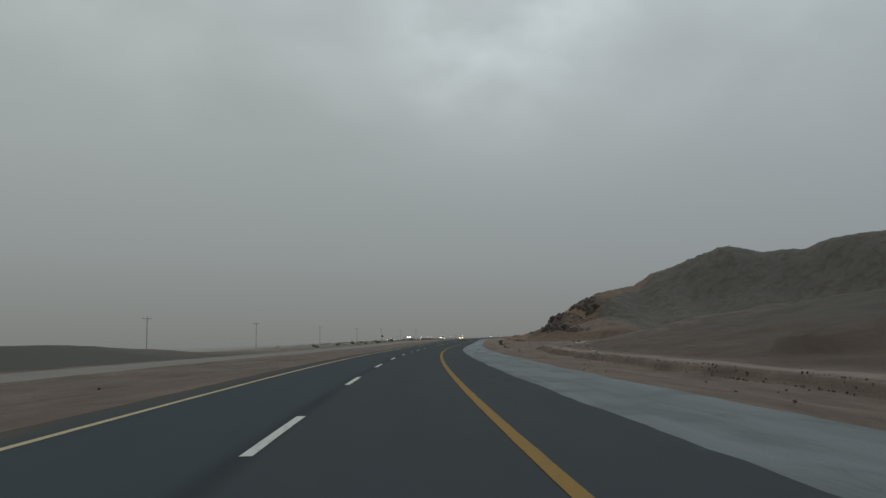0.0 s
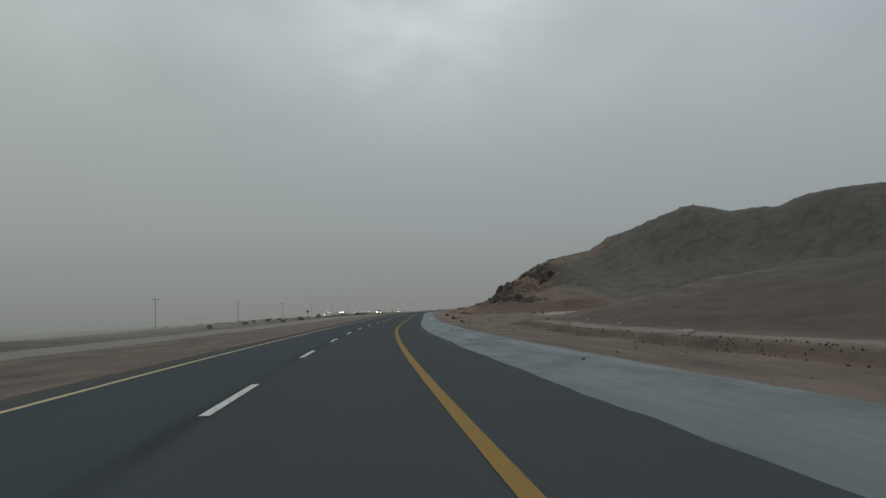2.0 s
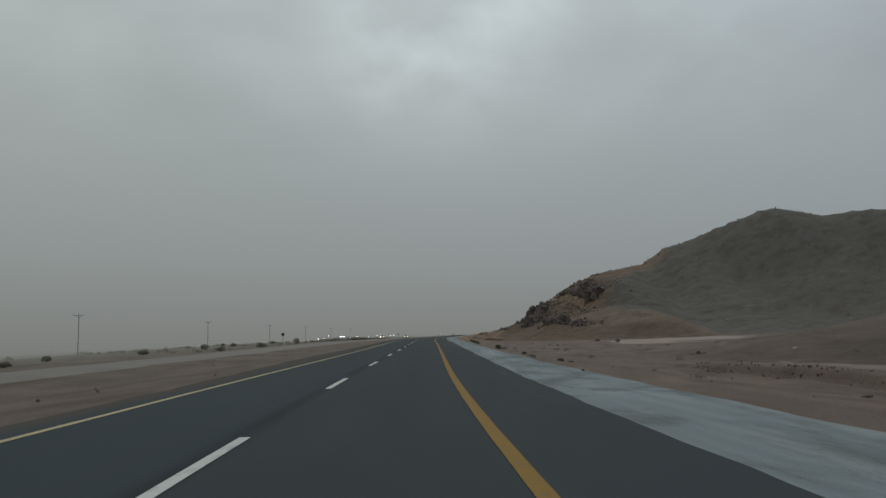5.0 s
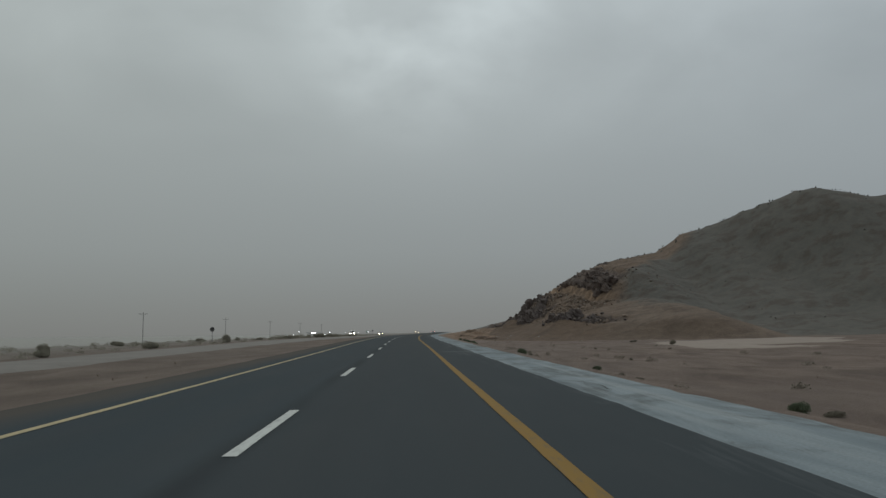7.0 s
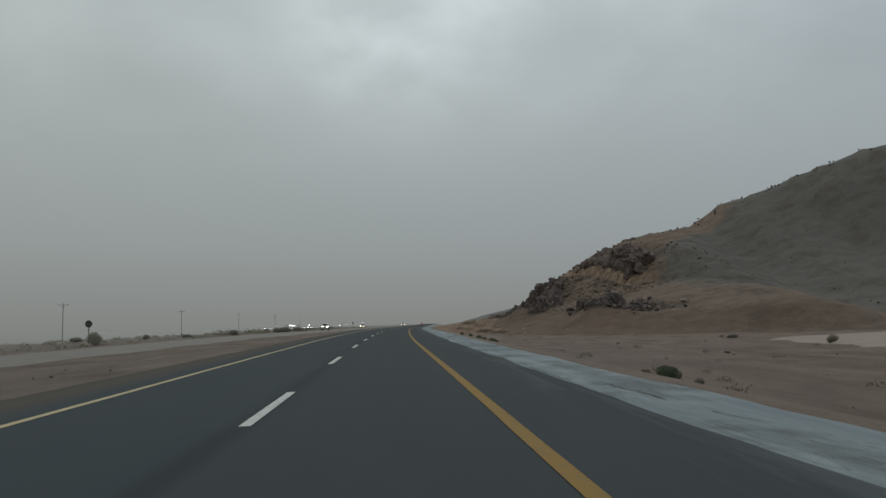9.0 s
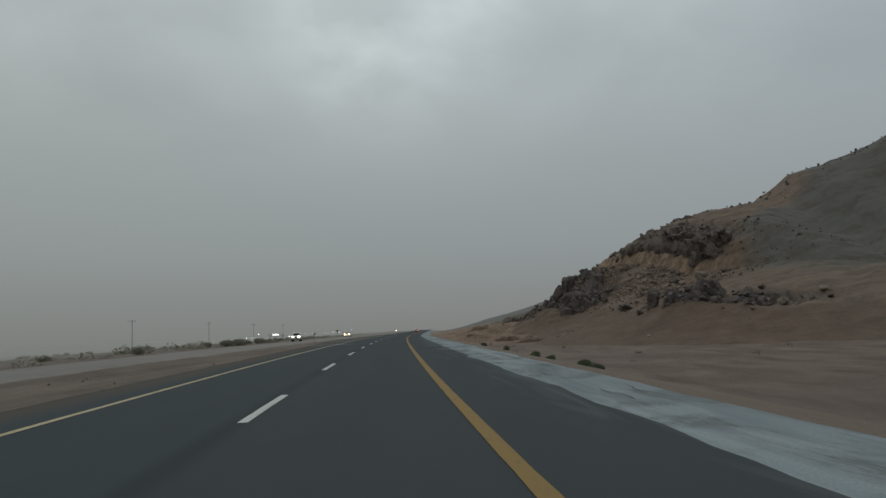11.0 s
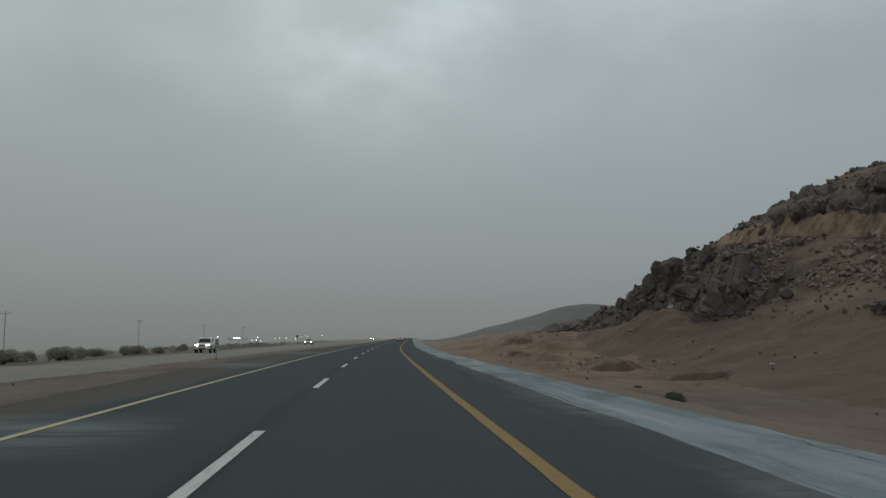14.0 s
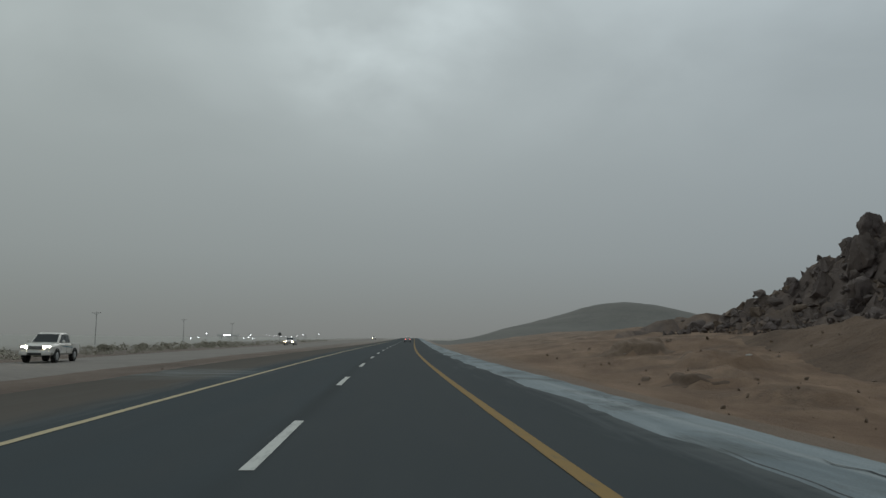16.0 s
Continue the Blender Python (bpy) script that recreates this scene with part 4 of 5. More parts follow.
# ---- rocks on the nose of the hill ----
def hull_rock(rng, n=16, flat=0.8, worn=0.0):
    """An angular stone; worn blunts its edges and roughens its faces."""
    bm = bmesh.new()
    for _ in range(n):
        p = Vector((rng.gauss(0, 1), rng.gauss(0, 1), rng.gauss(0, 1))).normalized()
        p *= rng.uniform(0.75, 1.0)
        bm.verts.new((p.x, p.y * rng.uniform(0.7, 1.0), p.z * flat))
    bmesh.ops.convex_hull(bm, input=bm.verts)
    bmesh.ops.delete(bm, geom=[v for v in bm.verts if not v.link_faces], context="VERTS")
    if worn:
        bmesh.ops.bevel(bm, geom=list(bm.edges), offset=worn, segments=1, affect="EDGES", profile=0.5, clamp_overlap=True)
        bmesh.ops.triangulate(bm, faces=list(bm.faces))
        bmesh.ops.subdivide_edges(bm, edges=[e for e in bm.edges if e.calc_length() > 0.35], cuts=1)
        bmesh.ops.triangulate(bm, faces=list(bm.faces))
        off = rng.uniform(0, 60)
        for v in bm.verts:
            v.co += v.co.normalized() * (0.09 * sn(v.co.x * 2.4 + off, v.co.y * 2.4, v.co.z * 2.4) + 0.05 * sn(v.co.x * 7 + off, v.co.y * 7, v.co.z * 7))
    return bm


def crag_mesh(seed, levels=5, rough=0.5, joints=0.38, keen=False):
    """An outcrop: a ball cut by many planes, split into upright blocks by clefts and pitted; keen leaves large flat faces."""
    rng = random.Random(seed)
    bm = bmesh.new()
    bmesh.ops.create_icosphere(bm, subdivisions=levels, radius=1.0)
    planes = [(Vector((rng.gauss(0, 1), rng.gauss(0, 1), rng.gauss(0, 0.6 if keen else 0.8))).normalized(), rng.uniform(*((0.4, 0.8) if keen else (0.5, 0.86)))) for _ in range(13 if keen else 20)]
    off = Vector((rng.uniform(-50, 50), rng.uniform(-50, 50), seed * 1.7))
    lean = Matrix.Rotation(rng.uniform(-0.5, 0.5), 3, "Y") @ Matrix.Rotation(rng.uniform(-0.3, 0.3), 3, "X")
    for v in bm.verts:
        p = v.co.copy()
        for nrm, dist in planes:
            k = p.dot(nrm) - dist
            if k > 0:
                p -= nrm * k
        q = lean @ p + off
        move = 0.14 * noise.noise(q * 1.4) + 0.06 * noise.noise(q * 4.0) + 0.03 * noise.noise(q * 11.0)
        for size, amp in ((0.75, 0.17), (0.36, 0.08 * rough / 0.4), (0.17, 0.035 * rough / 0.4)):
            w = Vector((q.x / size, q.y / size, q.z / size * joints))
            far, pts = noise.voronoi(w, distance_metric="DISTANCE", exponent=2.5)
            move += amp * (noise.cell(pts[0] * 7.3) - 0.5) - amp * 0.8 * max(0.0, 0.16 - (far[1] - far[0])) / 0.16
        v.co = p + p.normalized() * move * rough * 1.6
    return bm


def to_mesh(name, bm, mat, angle=30):
    me = bpy.data.meshes.new(name)
    bm.normal_update()
    bm.to_mesh(me)
    bm.free()
    me.materials.append(mat)
    shade(me, angle)
    return me


def surface(s, d):
    return max(hill_z(s, d) if d > 8 else -9.0, ground_z(s, d))


rock_rng = random.Random(5)
CRAGS = [to_mesh("outcrop", crag_mesh(k, 5, 0.36), BROWN_BASALT, 32) for k in range(2, 8)]
KEEN = [to_mesh("outcrop", crag_mesh(20 + k, 5, 0.36, 0.3, True), BASALT, 28) for k in range(6)]
WEATHERED = [to_mesh("outcrop", crag_mesh(30 + k, 5, 0.38, 0.26, True), BROWN_BASALT, 28) for k in range(6)]
BLOCKS = [to_mesh("block", hull_rock(rock_rng, 15, 0.85, 0.1), BASALT, 32) for _ in range(8)]
SPLINTERS = [to_mesh("block", hull_rock(rock_rng, 9, 1.2, 0.04), BROWN_BASALT, 26) for _ in range(7)]
# each row: along the road, out from it, breadth and height of an outcrop
CROWN_ROCKS = [(428.5, 46.4, 3.2, 2.4), (427.5, 48.4, 3.6, 3.2), (426, 50.4, 4.0, 3.6), (423.4, 53.4, 3.6, 4.4), (421, 55.4, 4.4, 2.8), (417, 58.5, 5.0, 2.8), (414, 61.5, 4.5, 2.0),
               (423, 47.4, 4.6, 3.8), (419, 48.2, 5.2, 4.4), (415, 49.0, 5.6, 4.6), (411, 49.6, 6.0, 4.6), (406.5, 50.4, 6.0, 4.6), (402, 51.4, 5.4, 4.2), (398, 52.4, 4.4, 3.2), (413, 53.0, 5.8, 4.2), (407, 54.8, 6.0, 3.8),
               (418, 52.4, 5.4, 4.0), (409, 57.6, 5.4, 3.0), (402.5, 55.6, 5.0, 3.0), (422, 50.6, 5.0, 3.8)]
EAST_BLOCKS = [(391.5, 55.0, 7.4, 6.6), (389, 57.0, 5.4, 5.2), (394.5, 53.6, 5.2, 5.2), (397.5, 52.8, 3.8, 3.6), (387.5, 55.0, 3.8, 3.2), (390.5, 53.0, 3.2, 2.8), (395.5, 56.6, 4.4, 3.6), (393, 58.5, 3.6, 2.8)]
GREAT_ROCKS = [(403.2, 35.6, 7.4, 7.6), (406.8, 38.2, 6.6, 6.6), (410.5, 40.2, 4.8, 3.6), (398.5, 36.6, 3.2, 3.0), (400.8, 32.4, 2.8, 3.8), (409, 37.4, 4.4, 4.8), (430, 37.0, 3.4, 5.2), (433, 34.8, 2.8, 3.4), (424, 37.6, 4.8, 4.4),
               (419.5, 40.4, 3.8, 3.6), (411, 34.0, 3.8, 3.6), (416, 36.0, 4.4, 4.4), (406, 34.4, 3.4, 3.8), (421, 34.2, 3.8, 3.0), (427, 34.6, 3.6, 3.4), (414.5, 42.2, 3.2, 2.0), (404.5, 38.4, 3.8, 3.6),
               (431.5, 38.4, 2.8, 3.0), (432.8, 37.2, 2.6, 2.8), (435, 35.8, 2.4, 2.4), (428.6, 39.6, 2.6, 2.2), (436.8, 34.2, 2.2, 1.9), (426.4, 41.0, 2.2, 1.6), (429.6, 36.2, 3.6, 3.8)]
FOOT_ROCKS = [(357.4, 35.0, 2.8, 3.4), (352.5, 35.8, 3.6, 2.6), (353.5, 39.0, 4.2, 3.4), (350, 40.2, 5.0, 4.0), (347.4, 41.2, 4.0, 3.2), (346.5, 43.0, 3.8, 2.6), (343, 42.8, 1.8, 1.6), (348.5, 37.4, 3.6, 2.4),
              (380, 37.8, 3.6, 2.3), (355.5, 37.6, 3.2, 2.6), (358.5, 38.0, 2.4, 1.8), (341, 40.4, 1.5, 1.1)]
for rows, first, what in ((CROWN_ROCKS, 2, "dark rugged basalt outcrop along the crown of the sandy hill"), (EAST_BLOCKS, 3, "dark blocky basalt outcrop above the brown hillside"),
                          (GREAT_ROCKS, 0, "massive dark basalt outcrop standing out of the hill's foot"), (FOOT_ROCKS, 4, "dark jointed basalt outcrop on the lower sandy slope")):
    for i, (s, d, wdt, hgt) in enumerate(rows):
        ob = new("outcrop", (WEATHERED if rows is CROWN_ROCKS else KEEN if rows is not EAST_BLOCKS else CRAGS)[(first + i * 5) % 6])
        x, y, z = at(s, d, surface(s, d))
        lift = hgt * (0.22 if rows is EAST_BLOCKS else 0.1)
        if s > 404:
            lift = min(lift, lin(d, CREST_H) + (-0.75 if rows is CROWN_ROCKS else 0.35) - surface(s, d) - 0.5 * hgt)
        ob.location = (x, y, z + lift)
        ob.rotation_euler = (rock_rng.uniform(-0.15, 0.15), rock_rng.uniform(-0.2, 0.1), rock_rng.uniform(0, 6.28))
        sharp = rows is CROWN_ROCKS
        dp = wdt * rock_rng.uniform(0.8, 1.0)
        ob.scale = (wdt * 0.56, dp * 0.56, hgt * 0.56)
        # split blocks that stand out of its face
        for _ in range(4 if rows is GREAT_ROCKS and i < 2 else 9 if wdt > 4.5 else 6 if wdt > 3 else 1):
            a, e = rock_rng.uniform(0, 6.28), rock_rng.uniform(-0.15, 0.55 if sharp else 0.8)
            blk = new("block", rock_rng.choice(SPLINTERS if sharp else BLOCKS))
            blk.parent = ob
            blk.location = (0.78 * math.cos(a) * math.cos(e), 0.78 * math.sin(a) * math.cos(e), 0.7 * math.sin(e))
            blk.rotation_euler = (rock_rng.uniform(-0.5, 0.5), rock_rng.uniform(-0.5, 0.5), rock_rng.uniform(0, 6.28))
            k2 = rock_rng.uniform(0.13, 0.27)
            blk.scale = (k2 * rock_rng.uniform(0.8, 1.2), k2, k2 * rock_rng.uniform(0.8, 1.4) * (1.3 if sharp else 1.0))
        tagged(ob, what, "rock outcrop", "outcrops on the hill")

# boulders: shared angular meshes, each its own piece of the hill
B_DARK = [to_mesh("boulder", hull_rock(rock_rng, 14, 0.8, 0.09), BASALT, 30) for _ in range(9)]
B_BROWN = [to_mesh("boulder", hull_rock(rock_rng, 14, 0.8, 0.09), BROWN_ROCK, 30) for _ in range(9)]
B_TAN = [to_mesh("boulder", hull_rock(rock_rng, 14, 0.8, 0.09), TAN_ROCK, 30) for _ in range(5)]


def boulder(s, d, size, pool, sink=0.25):
    ob = new("boulder", rock_rng.choice(pool))
    x, y, z = at(s, d, surface(s, d))
    q = rock_rng.uniform(0.75, 1.25)
    ob.location = (x, y, z + size * (0.5 - sink))
    ob.rotation_euler = (rock_rng.uniform(-0.5, 0.5), rock_rng.uniform(-0.5, 0.5), rock_rng.uniform(0, 6.28))
    ob.scale = (size * 0.62 * q, size * 0.62 / q, size * 0.55)
    ob.parent = hill_v
    return ob


def on_face(rng, s0, s1, v0, v1):
    """A place on the face between the foot slope's line (v = 0) and the rim (1)."""
    s, v = rng.uniform(s0, s1), rng.uniform(v0, v1)
    f = lin(s, FACE_D)
    return s, f + (lin(s, RIM_D) - f) * v


placed = 0
while placed < 150:                                     # the rubble slope below the cut and round the great outcrop
    s, d = on_face(rock_rng, 376, 424, 0.2, 0.88)
    if sn(s * 0.16, d * 0.2, 13) < -0.05:
        continue
    boulder(s, d, 0.4 + 1.2 * rock_rng.random() ** 2.2, rock_rng.choice((B_DARK, B_BROWN, B_BROWN, B_BROWN, B_TAN, B_TAN)))
    placed += 1
for _ in range(70):                                     # the foot of the nose and its low slabs
    s, d = on_face(rock_rng, 338, 362, -0.06, 0.2)
    boulder(s, d, 0.35 + 1.0 * rock_rng.random() ** 2, rock_rng.choice((B_DARK, B_DARK, B_BROWN, B_TAN)))
for _ in range(110):                                    # the tumbled toe of the nose
    s = rock_rng.uniform(416, 441)
    d = lin(s, FACE_D) + rock_rng.uniform(1.5, 9.0)
    boulder(s, d, 0.45 + 1.3 * rock_rng.random() ** 1.8, rock_rng.choice((B_DARK, B_DARK, B_DARK, B_BROWN)), 0.4)
for _ in range(75):                                     # teeth along the crest
    d = rock_rng.uniform(27, 62)
    s = lin(d, CREST_S) - rock_rng.uniform(-1.5, 4.0)
    boulder(s, d, 0.45 + 0.9 * rock_rng.random() ** 2, rock_rng.choice((B_DARK, B_DARK, B_BROWN)), 0.42)
for _ in range(20):                                     # strays on the apron and spoil
    s, d = rock_rng.uniform(384, 440), rock_rng.uniform(14, 30)
    boulder(s, d, 0.2 + 0.4 * rock_rng.random() ** 2, rock_rng.choice((B_BROWN, B_TAN, B_TAN)), 0.42)


def rubble(name, count, pick, sizes, mat, label):
    """Small stones past counting, one mesh."""
    rng = random.Random(len(name) * 7 + count)
    protos = []
    for _ in range(10):
        bm = hull_rock(rng, 9)
        bm.verts.ensure_lookup_table()
        bm.verts.index_update()
        protos.append(([v.co.copy() for v in bm.verts], [[v.index for v in f.verts] for f in bm.faces]))
        bm.free()
    V, F = [], []
    for _ in range(count):
        s, d = pick(rng)
        if cut_bank(s, d) > 0.3:
            continue
        z0 = surface(s, d)
        size = sizes[0] + (sizes[1] - sizes[0]) * rng.random() ** 3
        rot = Euler((rng.uniform(0, 6.28), rng.uniform(0, 6.28), rng.uniform(0, 6.28))).to_matrix()
        base = Vector(at(s, d, z0 + size * 0.15))
        pv, pf = rng.choice(protos)
        o = len(V)
        V += [tuple(base + rot @ p * size * 0.5) for p in pv]
        F += [[o + i for i in f] for f in pf]
    ob = make(name, V, F, mat, smooth_angle=25)
    return tagged(ob, label, "stones", kind="stuff")


def on_bench(rng):
    s, d = on_face(rng, 372, 440, 0.0, 1.7)
    return min(s, lin(d, CREST_S) + 1.0), d


def on_flank(rng):
    d = rng.uniform(70, 185)
    u = rng.uniform(0.3, 1.0)
    return lin(d, FOOT_S) + (lin(d, CREST_S) - lin(d, FOOT_S)) * u, d


rubble("hill_rubble", 1300, on_bench, (0.15, 0.8), BROWN_ROCK, "loose brown rubble strewn over the quarried bench")
def on_slope(rng):
    s, d = on_face(rng, 374, 426, 0.35, 0.88)
    return (s, d) if sn(s * 0.14, d * 0.2, 23) > -0.02 else on_slope(rng)


rubble("tan_rubble", 2600, on_slope, (0.2, 0.85), TAN_ROCK, "loose tan rubble below the quarried cut")
rubble("pale_rubble", 90, on_slope, (0.25, 0.75), PALE_ROCK, "scattered pale stones below the quarried cut")
def on_great(rng):
    s = rng.uniform(397, 441)
    return s, lin(s, FACE_D) + rng.uniform(0.6, 11.0) * (1 if s > 410 else 0.8)


rubble("outcrop_rubble", 1300, on_great, (0.2, 0.95), BASALT, "broken dark rubble lodged between the great outcrop's blocks")
rubble("dark_rubble", 420, on_bench, (0.2, 1.0), BASALT, "loose dark stones strewn over the rocky nose")
def on_crest(rng):
    d = rng.uniform(62, 136)
    return lin(d, CREST_S) + rng.uniform(-5, 1.5), d


rubble("crest_stones", 220, on_crest, (0.3, 1.0), SCREE_STONE, "weathered stones along the hill's crest")
rubble("flank_stones", 260, on_flank, (0.2, 0.7), SCREE_STONE, "dark stones scattered over the hill's flank")
rubble("verge_stones", 900, lambda r: (r.uniform(20, 420), 10.2 + 34 * r.random() ** 1.3), (0.04, 0.2), BROWN_ROCK, "small brown stones on the roadside ground")
rubble("bank_stones", 1500, lambda r: (r.uniform(16, 170), 19.2 + 1.1 * r.random()), (0.05, 0.24), DARK_EARTH, "dark stones and clods along the edge of the dirt track")
rubble("spoil_clods", 160, lambda r: (r.uniform(372, 436), 12.5 + 17 * r.random()), (0.08, 0.4), CLOD, "brown clods of earth over the spoil heaps")
rubble("median_stones", 350, lambda r: (r.uniform(10, 430), r.uniform(-12.4, -5.6)), (0.04, 0.2), BROWN_ROCK, "small brown stones on the dirt median")


# ---- shrubs ----
def shrub(seed, leaf, tall, wide, leaves, clump, label, category="shrub"):
    rng = random.Random(seed)
    ob = new("shrub")
    bm = bmesh.new()
    tips = []
    for k in range(11):
        a, lean = rng.uniform(0, 6.28), rng.uniform(0.2, 1.15)
        p, dirn = Vector((0, 0, -0.05)), Vector((math.cos(a) * math.sin(lean), math.sin(a) * math.sin(lean), math.cos(lean)))
        r = 0.03 * wide
        for q in range(3):
            ln = rng.uniform(0.16, 0.27) * wide * (0.55 + 0.45 * tall / wide)
            m = Matrix.Translation(p) @ dirn.to_track_quat("Z", "Y").to_matrix().to_4x4()
            tube(bm, r, r * 0.6, ln, m, 5)
            p = p + dirn * ln * 0.97
            r *= 0.6
            dirn = (dirn + Vector((rng.gauss(0, 0.35), rng.gauss(0, 0.35), rng.gauss(0.1, 0.25)))).normalized()
            tips.append(p.copy())
    part("branches", bm, TWIG, ob)
    lobes = [(Vector((rng.gauss(0, 0.26) * wide, rng.gauss(0, 0.26) * wide, rng.uniform(0.25, 0.62) * tall)), rng.uniform(0.24, 0.42)) for _ in range(clump)]
    V, F = [], []
    for _ in range(leaves):
        c, r = rng.choice(lobes)
        q = Vector((rng.gauss(0, 1), rng.gauss(0, 1), rng.gauss(0, 1))).normalized() * r * rng.random() ** 0.4
        p = c + Vector((q.x * wide, q.y * wide, q.z * tall * 0.9))
        if p.z < 0.02:
            p.z = rng.uniform(0.0, 0.12)
        sz = rng.uniform(0.012, 0.034) * wide
        u = Vector((rng.gauss(0, 1), rng.gauss(0, 1), rng.gauss(0.4, 1))).normalized()
        w = u.cross(Vector((rng.gauss(0, 1), rng.gauss(0, 1), rng.gauss(0, 1)))).normalized()
        o = len(V)
        V += [tuple(p - u * sz * 1.7), tuple(p + w * sz * 0.6), tuple(p + u * sz * 1.7), tuple(p - w * sz * 0.6)]
        F.append((o, o + 1, o + 2, o + 3))
    make("foliage", V, F, leaf, parent=ob)
    return tagged(ob, label, category)


def plant(proto, s, d, scale, group, first):
    m = Matrix.Translation(at(s, d, ground_z(s, d) - 0.03)) @ Matrix.Rotation((s * 1.7) % 6.28, 4, "Z")
    if first:
        proto.matrix_basis = m
        ob = proto
    else:
        ob = copy_thing(proto, m)
    scale *= 0.48 if group.startswith("green") else 0.6
    ob.scale = (scale, scale, scale * (0.95 + 0.3 * ((s * 7.3) % 1)))
    return tagged(ob, group=group)


green = [shrub(11, GREEN_LEAF, 1.15, 1.25, 6500, 9, "low green desert shrub beside the gravel shoulder"),
         shrub(12, GREEN_LEAF, 1.05, 1.1, 6000, 7, "low green desert shrub beside the gravel shoulder")]
dry = [shrub(21, DRY_LEAF, 0.5, 0.95, 2600, 6, "small dry brown shrub on stony ground"),
       shrub(22, DRY_LEAF, 0.55, 0.8, 2400, 5, "small dry brown shrub on stony ground")]
olive = [shrub(31, HAZED_DUSTY_LEAF, 1.7, 2.6, 6500, 11, "dusty olive bush beyond the opposite carriageway", "bush"),
         shrub(32, HAZED_DUSTY_LEAF, 1.8, 2.2, 6000, 9, "dusty olive bush beyond the opposite carriageway", "bush")]
used = set()


def sow(pool, rows, group):
    for i, (s, d, k) in enumerate(rows):
        p = pool[i % len(pool)]
        plant(p, s, d, k, group, id(p) not in used)
        used.add(id(p))


sow(green, [(325.4, 13.0, 0.6), (296.4, 12.8, 1.1), (298.6, 12.7, 1.15), (309.3, 12.9, 1.1), (313.8, 12.7, 1.2), (318.4, 13.1, 0.75), (332.6, 13.1, 1.1), (334.2, 12.9, 0.7),
            (355.6, 13.1, 1.0), (187.2, 13.9, 1.0), (240.8, 13.1, 1.25), (212.9, 13.7, 0.9)], "green shrubs by the shoulder")
sow(dry, [(186.6, 14.6, 0.9), (207.4, 13.8, 0.9), (203.2, 13.6, 0.8), (238.9, 13.5, 0.9), (246.5, 13.9, 0.8), (303.2, 13.6, 0.9), (323, 13.5, 0.5),
          (276, 39.0, 2.3), (297.4, 39.2, 1.8), (196.5, 28.9, 1.2), (305, 41, 0.9), (258, 33, 0.8), (160, 14.5, 0.6), (140, 15, 0.5), (120, 14, 0.5),
          (228, 20, 0.8), (266, 26, 0.7), (340, 20, 0.7), (366, 15, 0.6), (288, 24, 0.6)], "dry shrubs on the verge")
sow(olive, [(247, -24, 0.9), (283, -24.5, 1.0), (222, -24, 0.6), (343, -25, 0.8), (352, -27, 0.8), (378, -26, 0.9), (385, -25, 1.1), (391, -26, 0.9), (396, -25.5, 1.2),
            (401, -25.6, 1.1), (407, -26.5, 1.0), (413, -25.5, 0.9), (418, -26.0, 1.1), (424, -25.2, 0.9), (430, -27, 0.8), (436, -26, 0.7), (330, -29, 0.7), (315, -30, 0.6),
            (300, -33, 0.7), (270, -36, 0.7), (258, -31, 0.6), (236, -30, 0.7), (208, -29, 0.6), (190, -31, 0.6), (175, -27, 0.5), (446, -28, 0.9), (458, -29, 0.8), (474, -30, 0.8)],
    "bushes beyond the opposite carriageway")
plant(dry[0], 425.5, 66, 1.6, "dry shrubs on the verge", False).location.z = at(425.5, 66, surface(425.5, 66))[2]


# low scrub past counting on the flats
def scrub(name, count, pick, mat, label, big=0.8):
    rng = random.Random(count)
    V, F = [], []
    for _ in range(count):
        s, d = pick(rng)
        base = Vector(at(s, d, ground_z(s, d)))
        r = rng.uniform(0.3, 1.0) * big
        for _ in range(80):
            a, k = rng.uniform(0, 6.28), rng.random() ** 0.6
            p = base + Vector((math.cos(a) * k * r, math.sin(a) * k * r, rng.random() * r * 0.75 * (1.1 - 0.6 * k)))
            u = Vector((rng.gauss(0, 0.6), rng.gauss(0, 0.6), rng.gauss(0.6, 0.6))).normalized() * rng.uniform(0.06, 0.12) * r * 1.2
            w = u.cross(Vector((rng.gauss(0, 1), rng.gauss(0, 1), rng.gauss(0, 1)))).normalized() * 0.075 * r
            o = len(V)
            V += [tuple(p - u), tuple(p + w), tuple(p + u), tuple(p - w)]
            F.append((o, o + 1, o + 2, o + 3))
    return tagged(make(name, V, F, mat), label, "scrub", kind="stuff")


scrub("dry_scrub", 430, lambda r: (r.uniform(210, 640), -23.5 - 26 * r.random() ** 1.6), HAZED_DUSTY_LEAF, "low dusty scrub on the open flats", 0.7)
scrub("hedge_scrub", 60, lambda r: (r.uniform(335, 520), -24.2 - 7 * r.random() ** 1.5), HAZED_DUSTY_LEAF, "dusty olive scrub in a ragged band along the opposite carriageway", 1.4)
scrub("verge_scrub", 55, lambda r: (r.uniform(130, 372), r.uniform(12.5, 36)), DRY_LEAF, "low dry scrub on the brown verge", 0.5)


